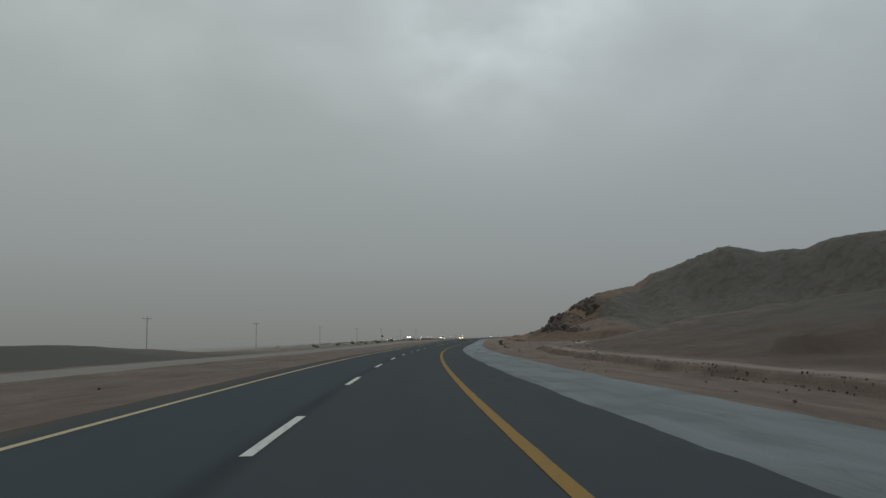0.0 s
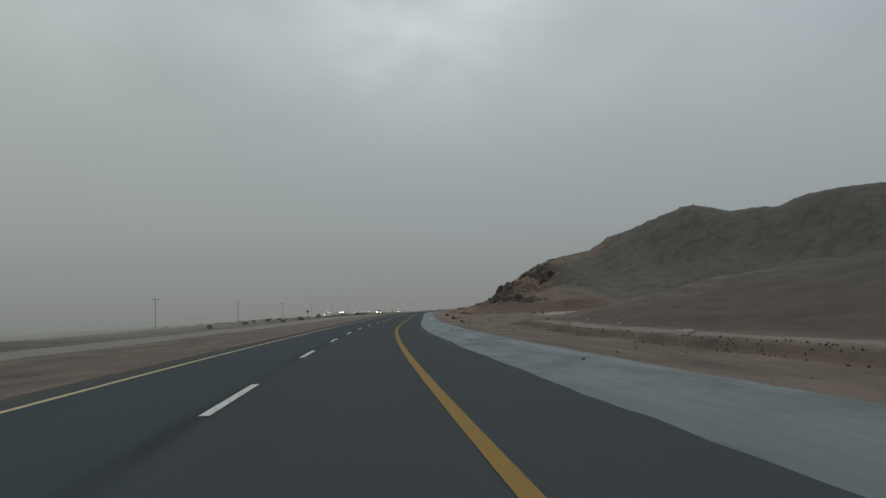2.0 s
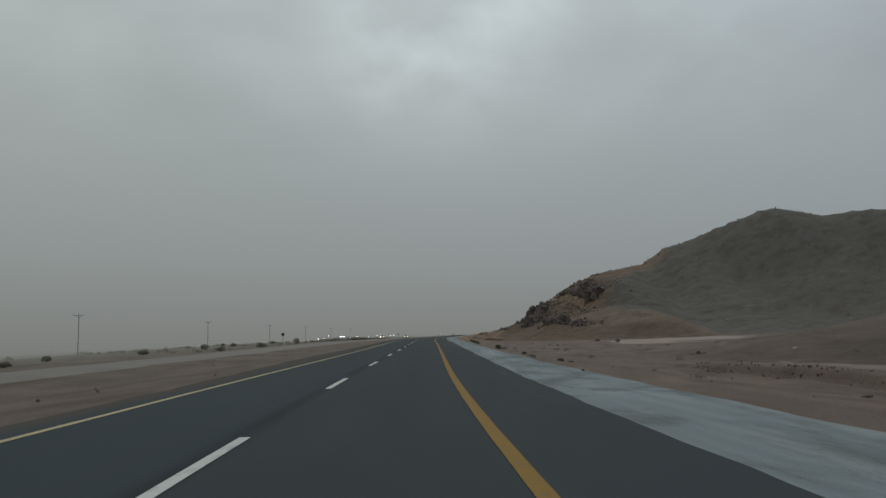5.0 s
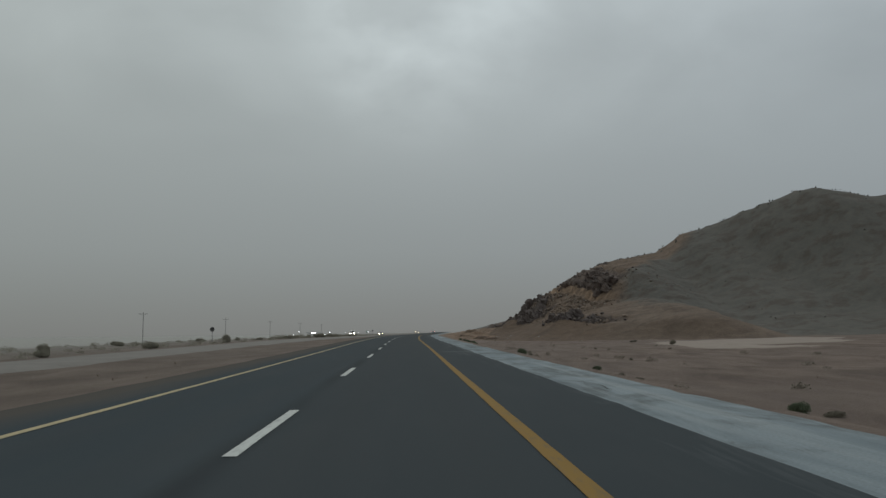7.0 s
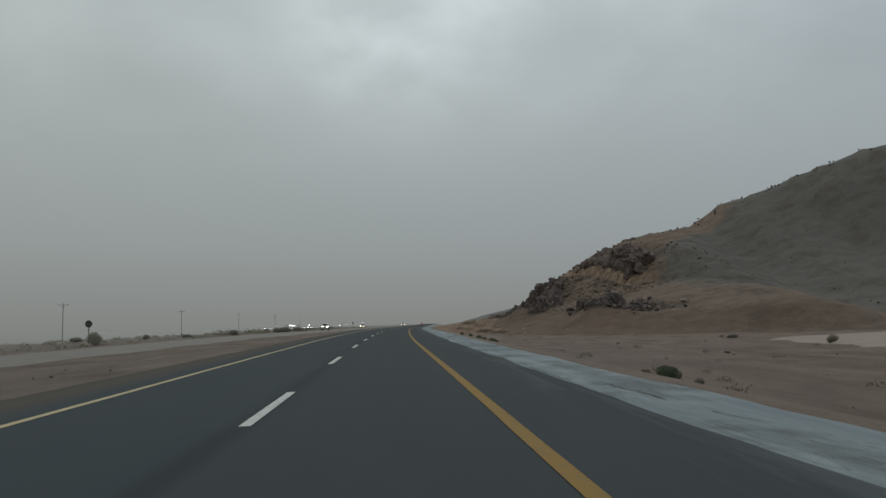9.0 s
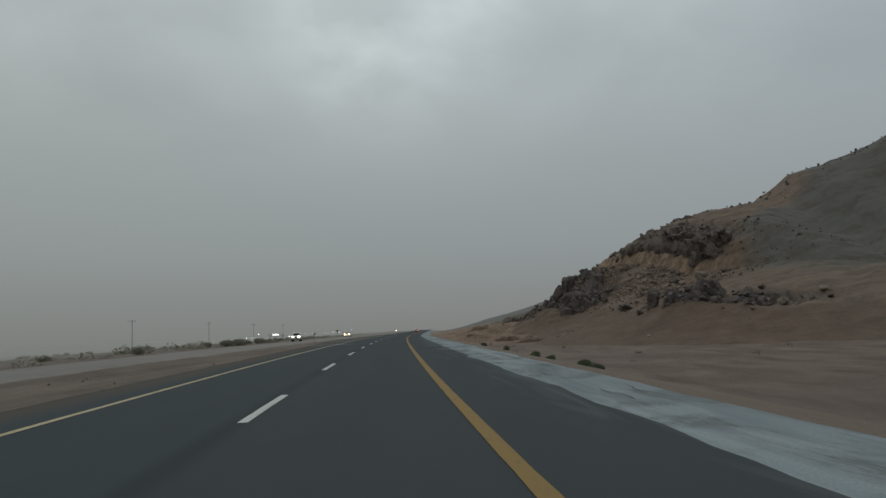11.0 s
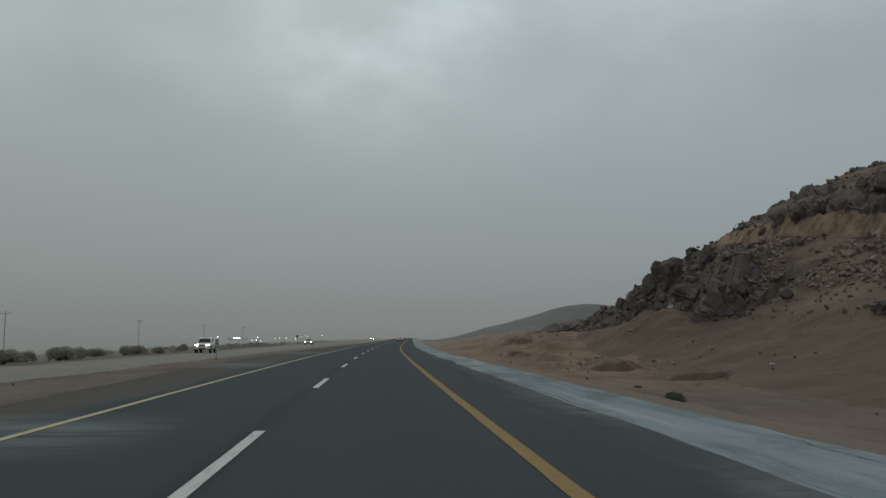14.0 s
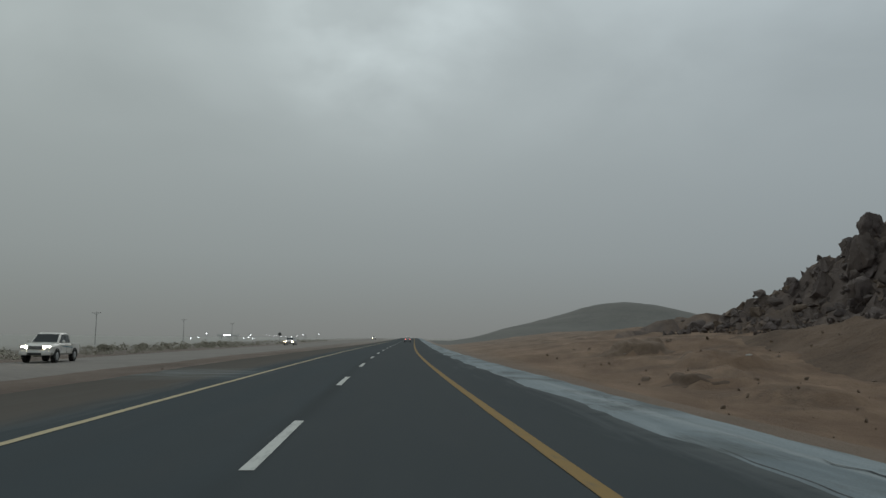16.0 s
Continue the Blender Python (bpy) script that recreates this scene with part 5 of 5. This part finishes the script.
# ---- utility poles ----
def utility_pole():
    ob = new("utility_pole")
    bm = bmesh.new()
    tube(bm, 0.15, 0.10, 9.9, pose(0, 0, -0.3), 14)
    part("pole", bm, WOOD, ob)
    for zc in (9.25,):
        bm = bmesh.new()
        box(bm, 2.5, 0.1, 0.13, pose(0, -0.13, zc), 0.012)
        part("crossarm", bm, WOOD, ob)
    for sx in (-1, 1):
        bm = bmesh.new()
        m = Matrix.Translation((sx * 0.02, -0.17, 8.6)) @ Matrix.Rotation(sx * radians(50), 4, "Y")
        tube(bm, 0.02, 0.02, 0.95, m, 6)
        part("brace", bm, STEEL, ob)
    for x in (-1.12, 0.0, 1.12):
        bm = bmesh.new()
        z0 = 9.6 if x == 0 else 9.31
        tube(bm, 0.015, 0.015, 0.14, pose(x, -0.13 if x else 0, z0), 6)
        tube(bm, 0.06, 0.075, 0.06, pose(x, -0.13 if x else 0, z0 + 0.06), 10)
        tube(bm, 0.075, 0.035, 0.08, pose(x, -0.13 if x else 0, z0 + 0.12), 10)
        part("insulator", bm, PORCELAIN, ob, "brown porcelain insulator")
    return tagged(ob, "weathered wooden utility pole with a single crossarm", "utility pole", "utility poles across the flats")


pole = utility_pole()
for i, (s, d) in enumerate([(206, -78.0), (310, -81.0), (405, -79.5), (508, -84.0), (613, -89.5), (716, -93), (820, -96)]):
    m = Matrix.Translation(at(s, d, ground_z(s, d))) @ Matrix.Rotation(heading(s) + 0.05, 4, "Z")
    if i == 0:
        pole.matrix_basis = m
    else:
        copy_thing(pole, m)


# ---- signs ----
def marker_sign(s, d):
    ob = empty("marker_sign", at(s, d, ground_z(s, d)), heading(s))
    ob.rotation_euler = (0.0, radians(2), heading(s))
    bm = bmesh.new()
    box(bm, 0.07, 0.05, 1.75, pose(0, 0, 0.8), 0.006)
    part("post", bm, STEEL, ob)
    plate = bmesh.new()
    box(plate, 0.27, 0.015, 0.46, pose(0, -0.035, 1.48), 0.004)
    pl = part("plate", plate, GREEN_SIGN, ob, "small green marker plate")
    for z, w in ((1.61, 0.16), (1.47, 0.12), (1.37, 0.12)):
        bm = bmesh.new()
        box(bm, w, 0.004, 0.035, pose(0, -0.046, z))
        part("bar", bm, WHITE_FILM, pl)
    bm = bmesh.new()
    tube(bm, 0.35, 0.12, 0.2, pose(0, 0, -0.02), 12)
    part("footing", bm, BROWN_ROCK, ob, "heap of brown earth at the foot")
    return tagged(ob, "leaning steel post with a small green marker plate", "road sign")


marker_sign(395.5, -12.3)


def round_sign(s, d):
    ob = empty("round_sign", at(s, d, ground_z(s, d)), heading(s))
    bm = bmesh.new()
    tube(bm, 0.04, 0.04, 2.6, pose(0, 0, -0.2), 10)
    part("post", bm, DARK_STEEL, ob)
    bm = bmesh.new()
    tube(bm, 0.37, 0.37, 0.02, pose(0, -0.05, 2.05, 90), 28)
    part("disc", bm, DARK_STEEL, ob, "dark round sign back")
    bm = bmesh.new()
    box(bm, 0.5, 0.03, 0.04, pose(0, -0.02, 2.0), 0.005)
    part("bracket", bm, STEEL, ob)
    return tagged(ob, "round traffic sign seen from behind on a dark post", "road sign")


round_sign(295, -29.6)
round_sign(552, -26.0)


# ---- vehicles ----
def loft(bm, rings):
    """A skin over rings of equal length, closed at both ends."""
    vs = [[bm.verts.new(p) for p in r] for r in rings]
    for a, b in zip(vs, vs[1:]):
        for i in range(len(a)):
            j = (i + 1) % len(a)
            bm.faces.new((a[i], a[j], b[j], b[i]))
    bm.faces.new(vs[0][::-1])
    bm.faces.new(vs[-1])
    bmesh.ops.recalc_face_normals(bm, faces=bm.faces)
    return bm


def ring(y, w, z0, z1, r=0.12):
    """A rounded cross-section of a car body at y."""
    hw = w / 2
    return [(-hw + r, y, z0), (hw - r, y, z0), (hw, y, z0 + r), (hw, y, z1 - r), (hw - r, y, z1), (-hw + r, y, z1), (-hw, y, z1 - r), (-hw, y, z0 + r)]


def wheel(parent, x, y, r=0.36, w=0.24):
    bm = bmesh.new()
    tube(bm, r, r, w, pose(x - w / 2, y, r, 0, 90, 0), 24)
    t = part("wheel", bm, RUBBER, parent, "black rubber wheel")
    bm = bmesh.new()
    side = 1 if x > 0 else -1
    tube(bm, r * 0.6, r * 0.5, 0.03, pose(x + side * w / 2 - (0 if side > 0 else 0.03), y, r, 0, 90, 0), 18)
    part("rim", bm, STEEL, t)


def pane(parent, name, corners, label=""):
    """A flat pane with a little thickness."""
    bm = bmesh.new()
    f = bm.faces.new([bm.verts.new(p) for p in corners])
    bm.normal_update()
    r = bmesh.ops.extrude_face_region(bm, geom=[f])
    bmesh.ops.translate(bm, vec=f.normal * -0.012, verts=[v for v in r["geom"] if isinstance(v, bmesh.types.BMVert)])
    bmesh.ops.recalc_face_normals(bm, faces=bm.faces)
    return part(name, bm, GLASS, parent, label, None)


def pickup(s, d):
    """A double-cab pickup; its nose is at -y."""
    ob = empty("pickup_truck", at(s, d, -0.26), heading(s) + radians(4))
    bm = bmesh.new()
    loft(bm, [ring(-2.58, 1.50, 0.62, 0.90, 0.1), ring(-2.50, 1.68, 0.52, 1.00, 0.1), ring(-2.2, 1.78, 0.46, 1.07), ring(-1.35, 1.80, 0.44, 1.13), ring(-1.0, 1.80, 0.44, 1.16, 0.1), ring(1.05, 1.80, 0.44, 1.14, 0.1),
              ring(1.1, 1.78, 0.46, 1.10, 0.1)])
    part("body", bm, CAR_WHITE, ob)
    bm = bmesh.new()
    loft(bm, [ring(-1.12, 1.60, 1.08, 1.18, 0.03), ring(-0.42, 1.44, 1.08, 1.70, 0.1), ring(-0.15, 1.38, 1.08, 1.78, 0.1), ring(0.75, 1.38, 1.08, 1.77, 0.1), ring(1.0, 1.46, 1.08, 1.68, 0.1), ring(1.1, 1.60, 1.08, 1.18, 0.03)])
    part("cab", bm, CAR_WHITE, ob)
    pane(ob, "windscreen", ((-0.70, -1.09, 1.20), (0.70, -1.09, 1.20), (0.61, -0.47, 1.67), (-0.61, -0.47, 1.67)), "dark glass windscreen")
    pane(ob, "rear_window", ((0.62, 1.09, 1.24), (-0.62, 1.09, 1.24), (-0.56, 1.03, 1.62), (0.56, 1.03, 1.62)))
    for sx in (-1, 1):
        for y0, y1, y2, y3 in ((-0.86, -0.38, 0.06, 0.06), (0.16, 0.16, 0.74, 0.92)):
            pts = [(sx * 0.795, y0, 1.20), (sx * 0.715, y1, 1.64), (sx * 0.705, y2, 1.67), (sx * 0.795, y3, 1.20)]
            pane(ob, "side_window", pts if sx < 0 else pts[::-1])
        for y in (-0.92, 0.11, 1.0):
            bm = bmesh.new()
            box(bm, 0.006, 0.012, 0.62, pose(sx * 0.901, y, 0.82))
            part("door_seam", bm, PLASTIC, ob)
        for y in (-0.1, 0.82):
            bm = bmesh.new()
            box(bm, 0.03, 0.16, 0.03, pose(sx * 0.905, y, 1.02), 0.01)
            part("door_handle", bm, CHROME, ob)
        bm = bmesh.new()
        box(bm, 0.006, 1.9, 0.05, pose(sx * 0.902, 0.2, 0.93, -3))
        part("stripe", bm, STRIPE, ob, "thin blue-green stripe")
        bm = bmesh.new()
        box(bm, 0.16, 0.12, 0.18, pose(sx * 1.0, -0.80, 1.24), 0.04)
        part("wing_mirror", bm, CAR_WHITE, ob)
        bm = bmesh.new()
        box(bm, 0.40, 0.16, 0.17, pose(sx * 0.62, -2.49, 0.91, 0, 0, sx * 14), 0.05)
        part("headlight", bm, HEADLIGHT, ob, "lit headlight")
        bm = bmesh.new()
        tube(bm, 0.07, 0.07, 0.05, pose(sx * 0.66, -2.66, 0.58, -90), 12)
        part("fog_lamp", bm, CHROME, ob)
        for y in (-1.58, 1.62):
            wheel(ob, sx * 0.80, y, 0.38, 0.25)
            bm = bmesh.new()
            for k in range(9):
                a0 = math.pi * k / 8
                box(bm, 0.08, 0.16, 0.05, pose(sx * 0.90, y + 0.44 * math.cos(a0), 0.38 + 0.44 * math.sin(a0), math.degrees(a0) + 90), 0.01)
            part("wheel_arch", bm, PLASTIC, ob, "black wheel-arch trim")
        bm = bmesh.new()
        box(bm, 0.07, 1.46, 0.66, pose(sx * 0.86, 1.86, 0.80), 0.03)
        part("bed_side", bm, CAR_WHITE, ob)
        bm = bmesh.new()
        box(bm, 0.16, 0.06, 0.34, pose(sx * 0.80, 2.60, 0.86), 0.02)
        part("tail_light", bm, TAIL_OFF, ob)
    bm = bmesh.new()
    box(bm, 1.66, 1.46, 0.06, pose(0, 1.86, 0.62), 0.01)
    part("bed_floor", bm, PLASTIC, ob)
    bm = bmesh.new()
    box(bm, 1.66, 0.07, 0.56, pose(0, 2.58, 0.84), 0.02)
    part("tailgate", bm, CAR_WHITE, ob)
    grille = bmesh.new()
    box(grille, 0.80, 0.08, 0.2, pose(0, -2.56, 0.88), 0.03)
    gr = part("grille", grille, PLASTIC, ob)
    for z in (0.83, 0.88, 0.93):
        bm = bmesh.new()
        box(bm, 0.76, 0.03, 0.018, pose(0, -2.605, z), 0.004)
        part("grille_bar", bm, CHROME, gr)
    bm = bmesh.new()
    box(bm, 1.74, 0.24, 0.26, pose(0, -2.56, 0.58), 0.08)
    bp = part("bumper", bm, CAR_WHITE, ob, "white front bumper")
    bm = bmesh.new()
    box(bm, 0.8, 0.03, 0.12, pose(0, -2.685, 0.53), 0.02)
    part("air_intake", bm, PLASTIC, bp)
    bm = bmesh.new()
    box(bm, 0.5, 0.02, 0.11, pose(0, -2.69, 0.66), 0.005)
    part("number_plate", bm, WHITE_FILM, bp)
    return tagged(ob, "white double-cab pickup truck with lit headlights on the opposite carriageway", "pickup truck")


def saloon(s, d, turn, lit_front, paint, label, h=0.0):
    ob = empty("car", at(s, d, h), heading(s) + turn)
    bm = bmesh.new()
    loft(bm, [ring(-2.25, 1.5, 0.4, 0.68), ring(-2.15, 1.7, 0.28, 0.76), ring(-1.0, 1.78, 0.24, 0.92), ring(1.3, 1.78, 0.24, 0.96), ring(2.15, 1.7, 0.3, 0.94), ring(2.25, 1.56, 0.42, 0.86)])
    part("body", bm, paint, ob)
    bm = bmesh.new()
    loft(bm, [ring(-0.95, 1.5, 0.86, 0.94, 0.03), ring(-0.25, 1.34, 0.86, 1.36, 0.1), ring(0.8, 1.32, 0.86, 1.38, 0.1), ring(1.65, 1.46, 0.86, 0.98, 0.03)])
    part("cabin", bm, paint, ob)
    for y0, z0, y1, z1, nm in ((-0.9, 0.98, -0.3, 1.33, "windscreen"), (1.58, 1.02, 0.88, 1.35, "rear_window")):
        bm = bmesh.new()
        k = -0.02 if y0 < 0 else 0.02
        bm.faces.new([bm.verts.new(p) for p in ((-0.66, y0 + k, z0 + 0.01), (0.66, y0 + k, z0 + 0.01), (0.57, y1 + k, z1 + 0.01), (-0.57, y1 + k, z1 + 0.01))])
        part(nm, bm, GLASS, ob)
    for sx in (-1, 1):
        bm = bmesh.new()
        box(bm, 0.34, 0.1, 0.15, pose(sx * 0.62, -2.2, 0.62), 0.03)
        part("headlight", bm, FAR_HEADLIGHT if lit_front else CHROME, ob, "lit headlight" if lit_front else "")
        bm = bmesh.new()
        box(bm, 0.34, 0.1, 0.15, pose(sx * 0.62, 2.21, 0.74), 0.03)
        part("tail_light", bm, TAIL_RED, ob, "lit red tail light")
        for y in (-1.4, 1.4):
            wheel(ob, sx * 0.78, y, 0.31, 0.2)
    return tagged(ob, label, "car")


pickup(422.5, -19.3)
saloon(520, -18.8, 0.0, True, CAR_SILVER, "silver saloon car with lit headlights on the far carriageway", -0.26)
saloon(760, -15.5, 0.0, True, CAR_WHITE, "white saloon car with lit headlights on the far carriageway", -0.26)
saloon(590, 1.8, math.pi, False, CAR_SILVER, "silver saloon car driving ahead with red tail lights lit")


# ---- lights of a settlement ----
def street_lamp():
    ob = new("street_lamp")
    bm = bmesh.new()
    tube(bm, 0.11, 0.06, 8.0, pose(0, 0, -0.2), 10)
    part("post", bm, STEEL, ob)
    bm = bmesh.new()
    tube(bm, 0.045, 0.035, 1.5, pose(0, 0, 7.7, 0, 80, 0), 8)
    part("arm", bm, STEEL, ob)
    bm = bmesh.new()
    box(bm, 0.62, 0.3, 0.16, pose(1.6, 0, 7.98), 0.04)
    hd = part("lamp_head", bm, STEEL, ob)
    bm = bmesh.new()
    box(bm, 0.3, 0.22, 0.16, pose(1.6, 0, 7.87), 0.04)
    part("lens", bm, LAMP_WHITE, hd, "lit white lens")
    return tagged(ob, "tall steel street lamp with a lit white head", "street lamp", "street lamps of the settlement")


lamp = street_lamp()
lamp_rng = random.Random(9)
for i in range(17):
    s, d = 800 + i * 11 + lamp_rng.uniform(-6, 6), -46 - i * 3.4 + lamp_rng.uniform(-6, 6)
    m = Matrix.Translation(at(s, d, ground_z(s, d) - 5.0 - 0.12 * (i % 5))) @ Matrix.Rotation(lamp_rng.uniform(0, 6.28), 4, "Z")
    if i == 0:
        lamp.matrix_basis = m
    else:
        copy_thing(lamp, m)


def canopy(s, d):
    ob = empty("station_canopy", at(s, d, ground_z(s, d) - 0.9), heading(s))
    bm = bmesh.new()
    box(bm, 13, 8, 0.7, pose(0, 0, 3.4), 0.05)
    part("roof", bm, CONCRETE, ob)
    bm = bmesh.new()
    box(bm, 4.6, 0.12, 0.4, pose(0, -4.08, 3.4), 0.03)
    part("fascia_light", bm, LAMP_WHITE, ob, "lit white fascia")
    for x in (-5, 0, 5):
        for y in (-3, 3):
            bm = bmesh.new()
            box(bm, 0.35, 0.35, 3.4, pose(x, y, 1.5), 0.02)
            part("column", bm, CONCRETE, ob)
    return tagged(ob, "roadside station canopy with a lit white fascia", "canopy")


canopy(905, -117)


def floodlight(s, d, h):
    ob = empty("floodlight", at(s, d, ground_z(s, d) - 0.7), heading(s))
    bm = bmesh.new()
    tube(bm, 0.1, 0.07, h, None, 8)
    part("mast", bm, STEEL, ob)
    bm = bmesh.new()
    box(bm, 1.1, 0.4, 0.6, pose(0, -0.25, h - 0.1, -15), 0.05)
    hd = part("lamp_head", bm, DARK_STEEL, ob)
    bm = bmesh.new()
    box(bm, 0.6, 0.05, 0.4, pose(0, -0.49, h - 0.16, -15), 0.02)
    part("lens", bm, LAMP_WHITE, hd, "lit white lens")
    return tagged(ob, "lit white floodlight on a short steel mast", "floodlight", "floodlights round the station")


for s, d, h in ((905, -141, 1.5), (905, -136, 1.7), (905, -131, 4.3), (905, -107, 1.7), (905, -104, 2.0), (905, -101, 1.4), (905, -103, 3.6)):
    floodlight(s, d, h)

# ---- small things by the road ----
def earth_mound(seed, s, d, long_, wide, high, mat, tone):
    """A lumpy tipped heap, low at the rim."""
    rng = random.Random(seed)
    off = rng.uniform(0, 90)
    V, F = [], []
    n, m_ = 34, 26
    for i in range(n + 1):
        for j in range(m_ + 1):
            u, v = i / n * 2 - 1, j / m_ * 2 - 1
            r = math.hypot(u, v) + 0.22 * sn(u * 2 + off, v * 2)
            h = smooth((1 - r) * 1.5) * (0.8 + 0.5 * sn(u * 2.5, v * 2.5, off)) + smooth((1 - r) * 3) * (0.14 * sn(u * 5, v * 5, off) + 0.05 * sn(u * 11, v * 11, off))
            x, y, z = at(s + v * wide / 2, d + u * long_ / 2, ground_z(s + v * wide / 2, d + u * long_ / 2) - 0.12 + h * high)
            V.append((x, y, z))
            if i and j:
                k = i * (m_ + 1) + j
                F.append((k - m_ - 2, k - 1, k, k - m_ - 1))
    ob = make("earth_mound", V, F, mat, smooth_angle=85)
    return tagged(ob, f"low mound of {tone} excavated earth on bare ground", "earth mound", "earth mounds beside the road")


earth_mound(3, 387.0, 19.8, 4.6, 4.2, 0.95, DARK_EARTH, "dark brown")
earth_mound(4, 375.5, 22.6, 6.4, 3.4, 0.8, DARK_EARTH, "dark brown")
earth_mound(6, 408.5, 15.2, 3.4, 2.6, 0.36, DARK_EARTH, "dark brown")
earth_mound(8, 427.0, 18.4, 6.4, 4.4, 0.62, CLOD, "lumpy tan")
earth_mound(9, 420.0, 21.0, 5.4, 3.6, 0.55, CLOD, "lumpy tan")
STONE = [to_mesh("stone", hull_rock(rock_rng, 14, 0.6), PALE_ROCK, 25) for _ in range(4)]
for i, (s, d, k) in enumerate([(95, 20.8, 0.95), (99, 21.6, 0.5), (128, 25.5, 0.6), (150, 27, 0.5), (180, 31, 0.6), (388, 24.6, 0.45), (402, 23, 0.3), (376, 27, 0.5), (120, 21.4, 0.4), (210, 33, 0.5), (352, 24, 0.3), (343, 30, 0.6), (417.6, 35.2, 1.5), (391.3, 24.3, 0.7), (413.5, 20.4, 0.45), (411, 28.6, 0.5), (426, 17.2, 0.35), (407.7, 27.2, 0.6)]):
    ob = new("pale_stone", STONE[i % 4])
    x, y, z = at(s, d, surface(s, d))
    ob.location, ob.rotation_euler, ob.scale = (x, y, z + 0.12 * k), (0, 0, i * 1.3), (k * 0.6, k * 0.5, k * 0.45)
    tagged(ob, "pale limestone block lying on brown ground", "stone", "pale stones on the verge")
for i, (s, d, k) in enumerate([(112, 8.0, 0.17), (124, 7.4, 0.14), (98, 7.6, 0.13), (148, 8.6, 0.16), (70, 8.3, 0.14)]):
    ob = new("dark_stone", B_DARK[i % 9])
    x, y, z = at(s, d, -0.03)
    ob.location, ob.rotation_euler, ob.scale = (x, y, z + 0.02), (0, 0, i * 2.1), (k * 0.6, k * 0.6, k * 0.4)
    tagged(ob, "small dark stone lying on pale gravel", "stone", "dark stones on the shoulder")
patch = strip("paint_patch", 5.42, 5.82, 99.9, 100.7, 0.1, YELLOW_PAINT, 0.014, 0.08)
tagged(patch, "ragged yellow paint patch at the asphalt's edge", "paint patch")
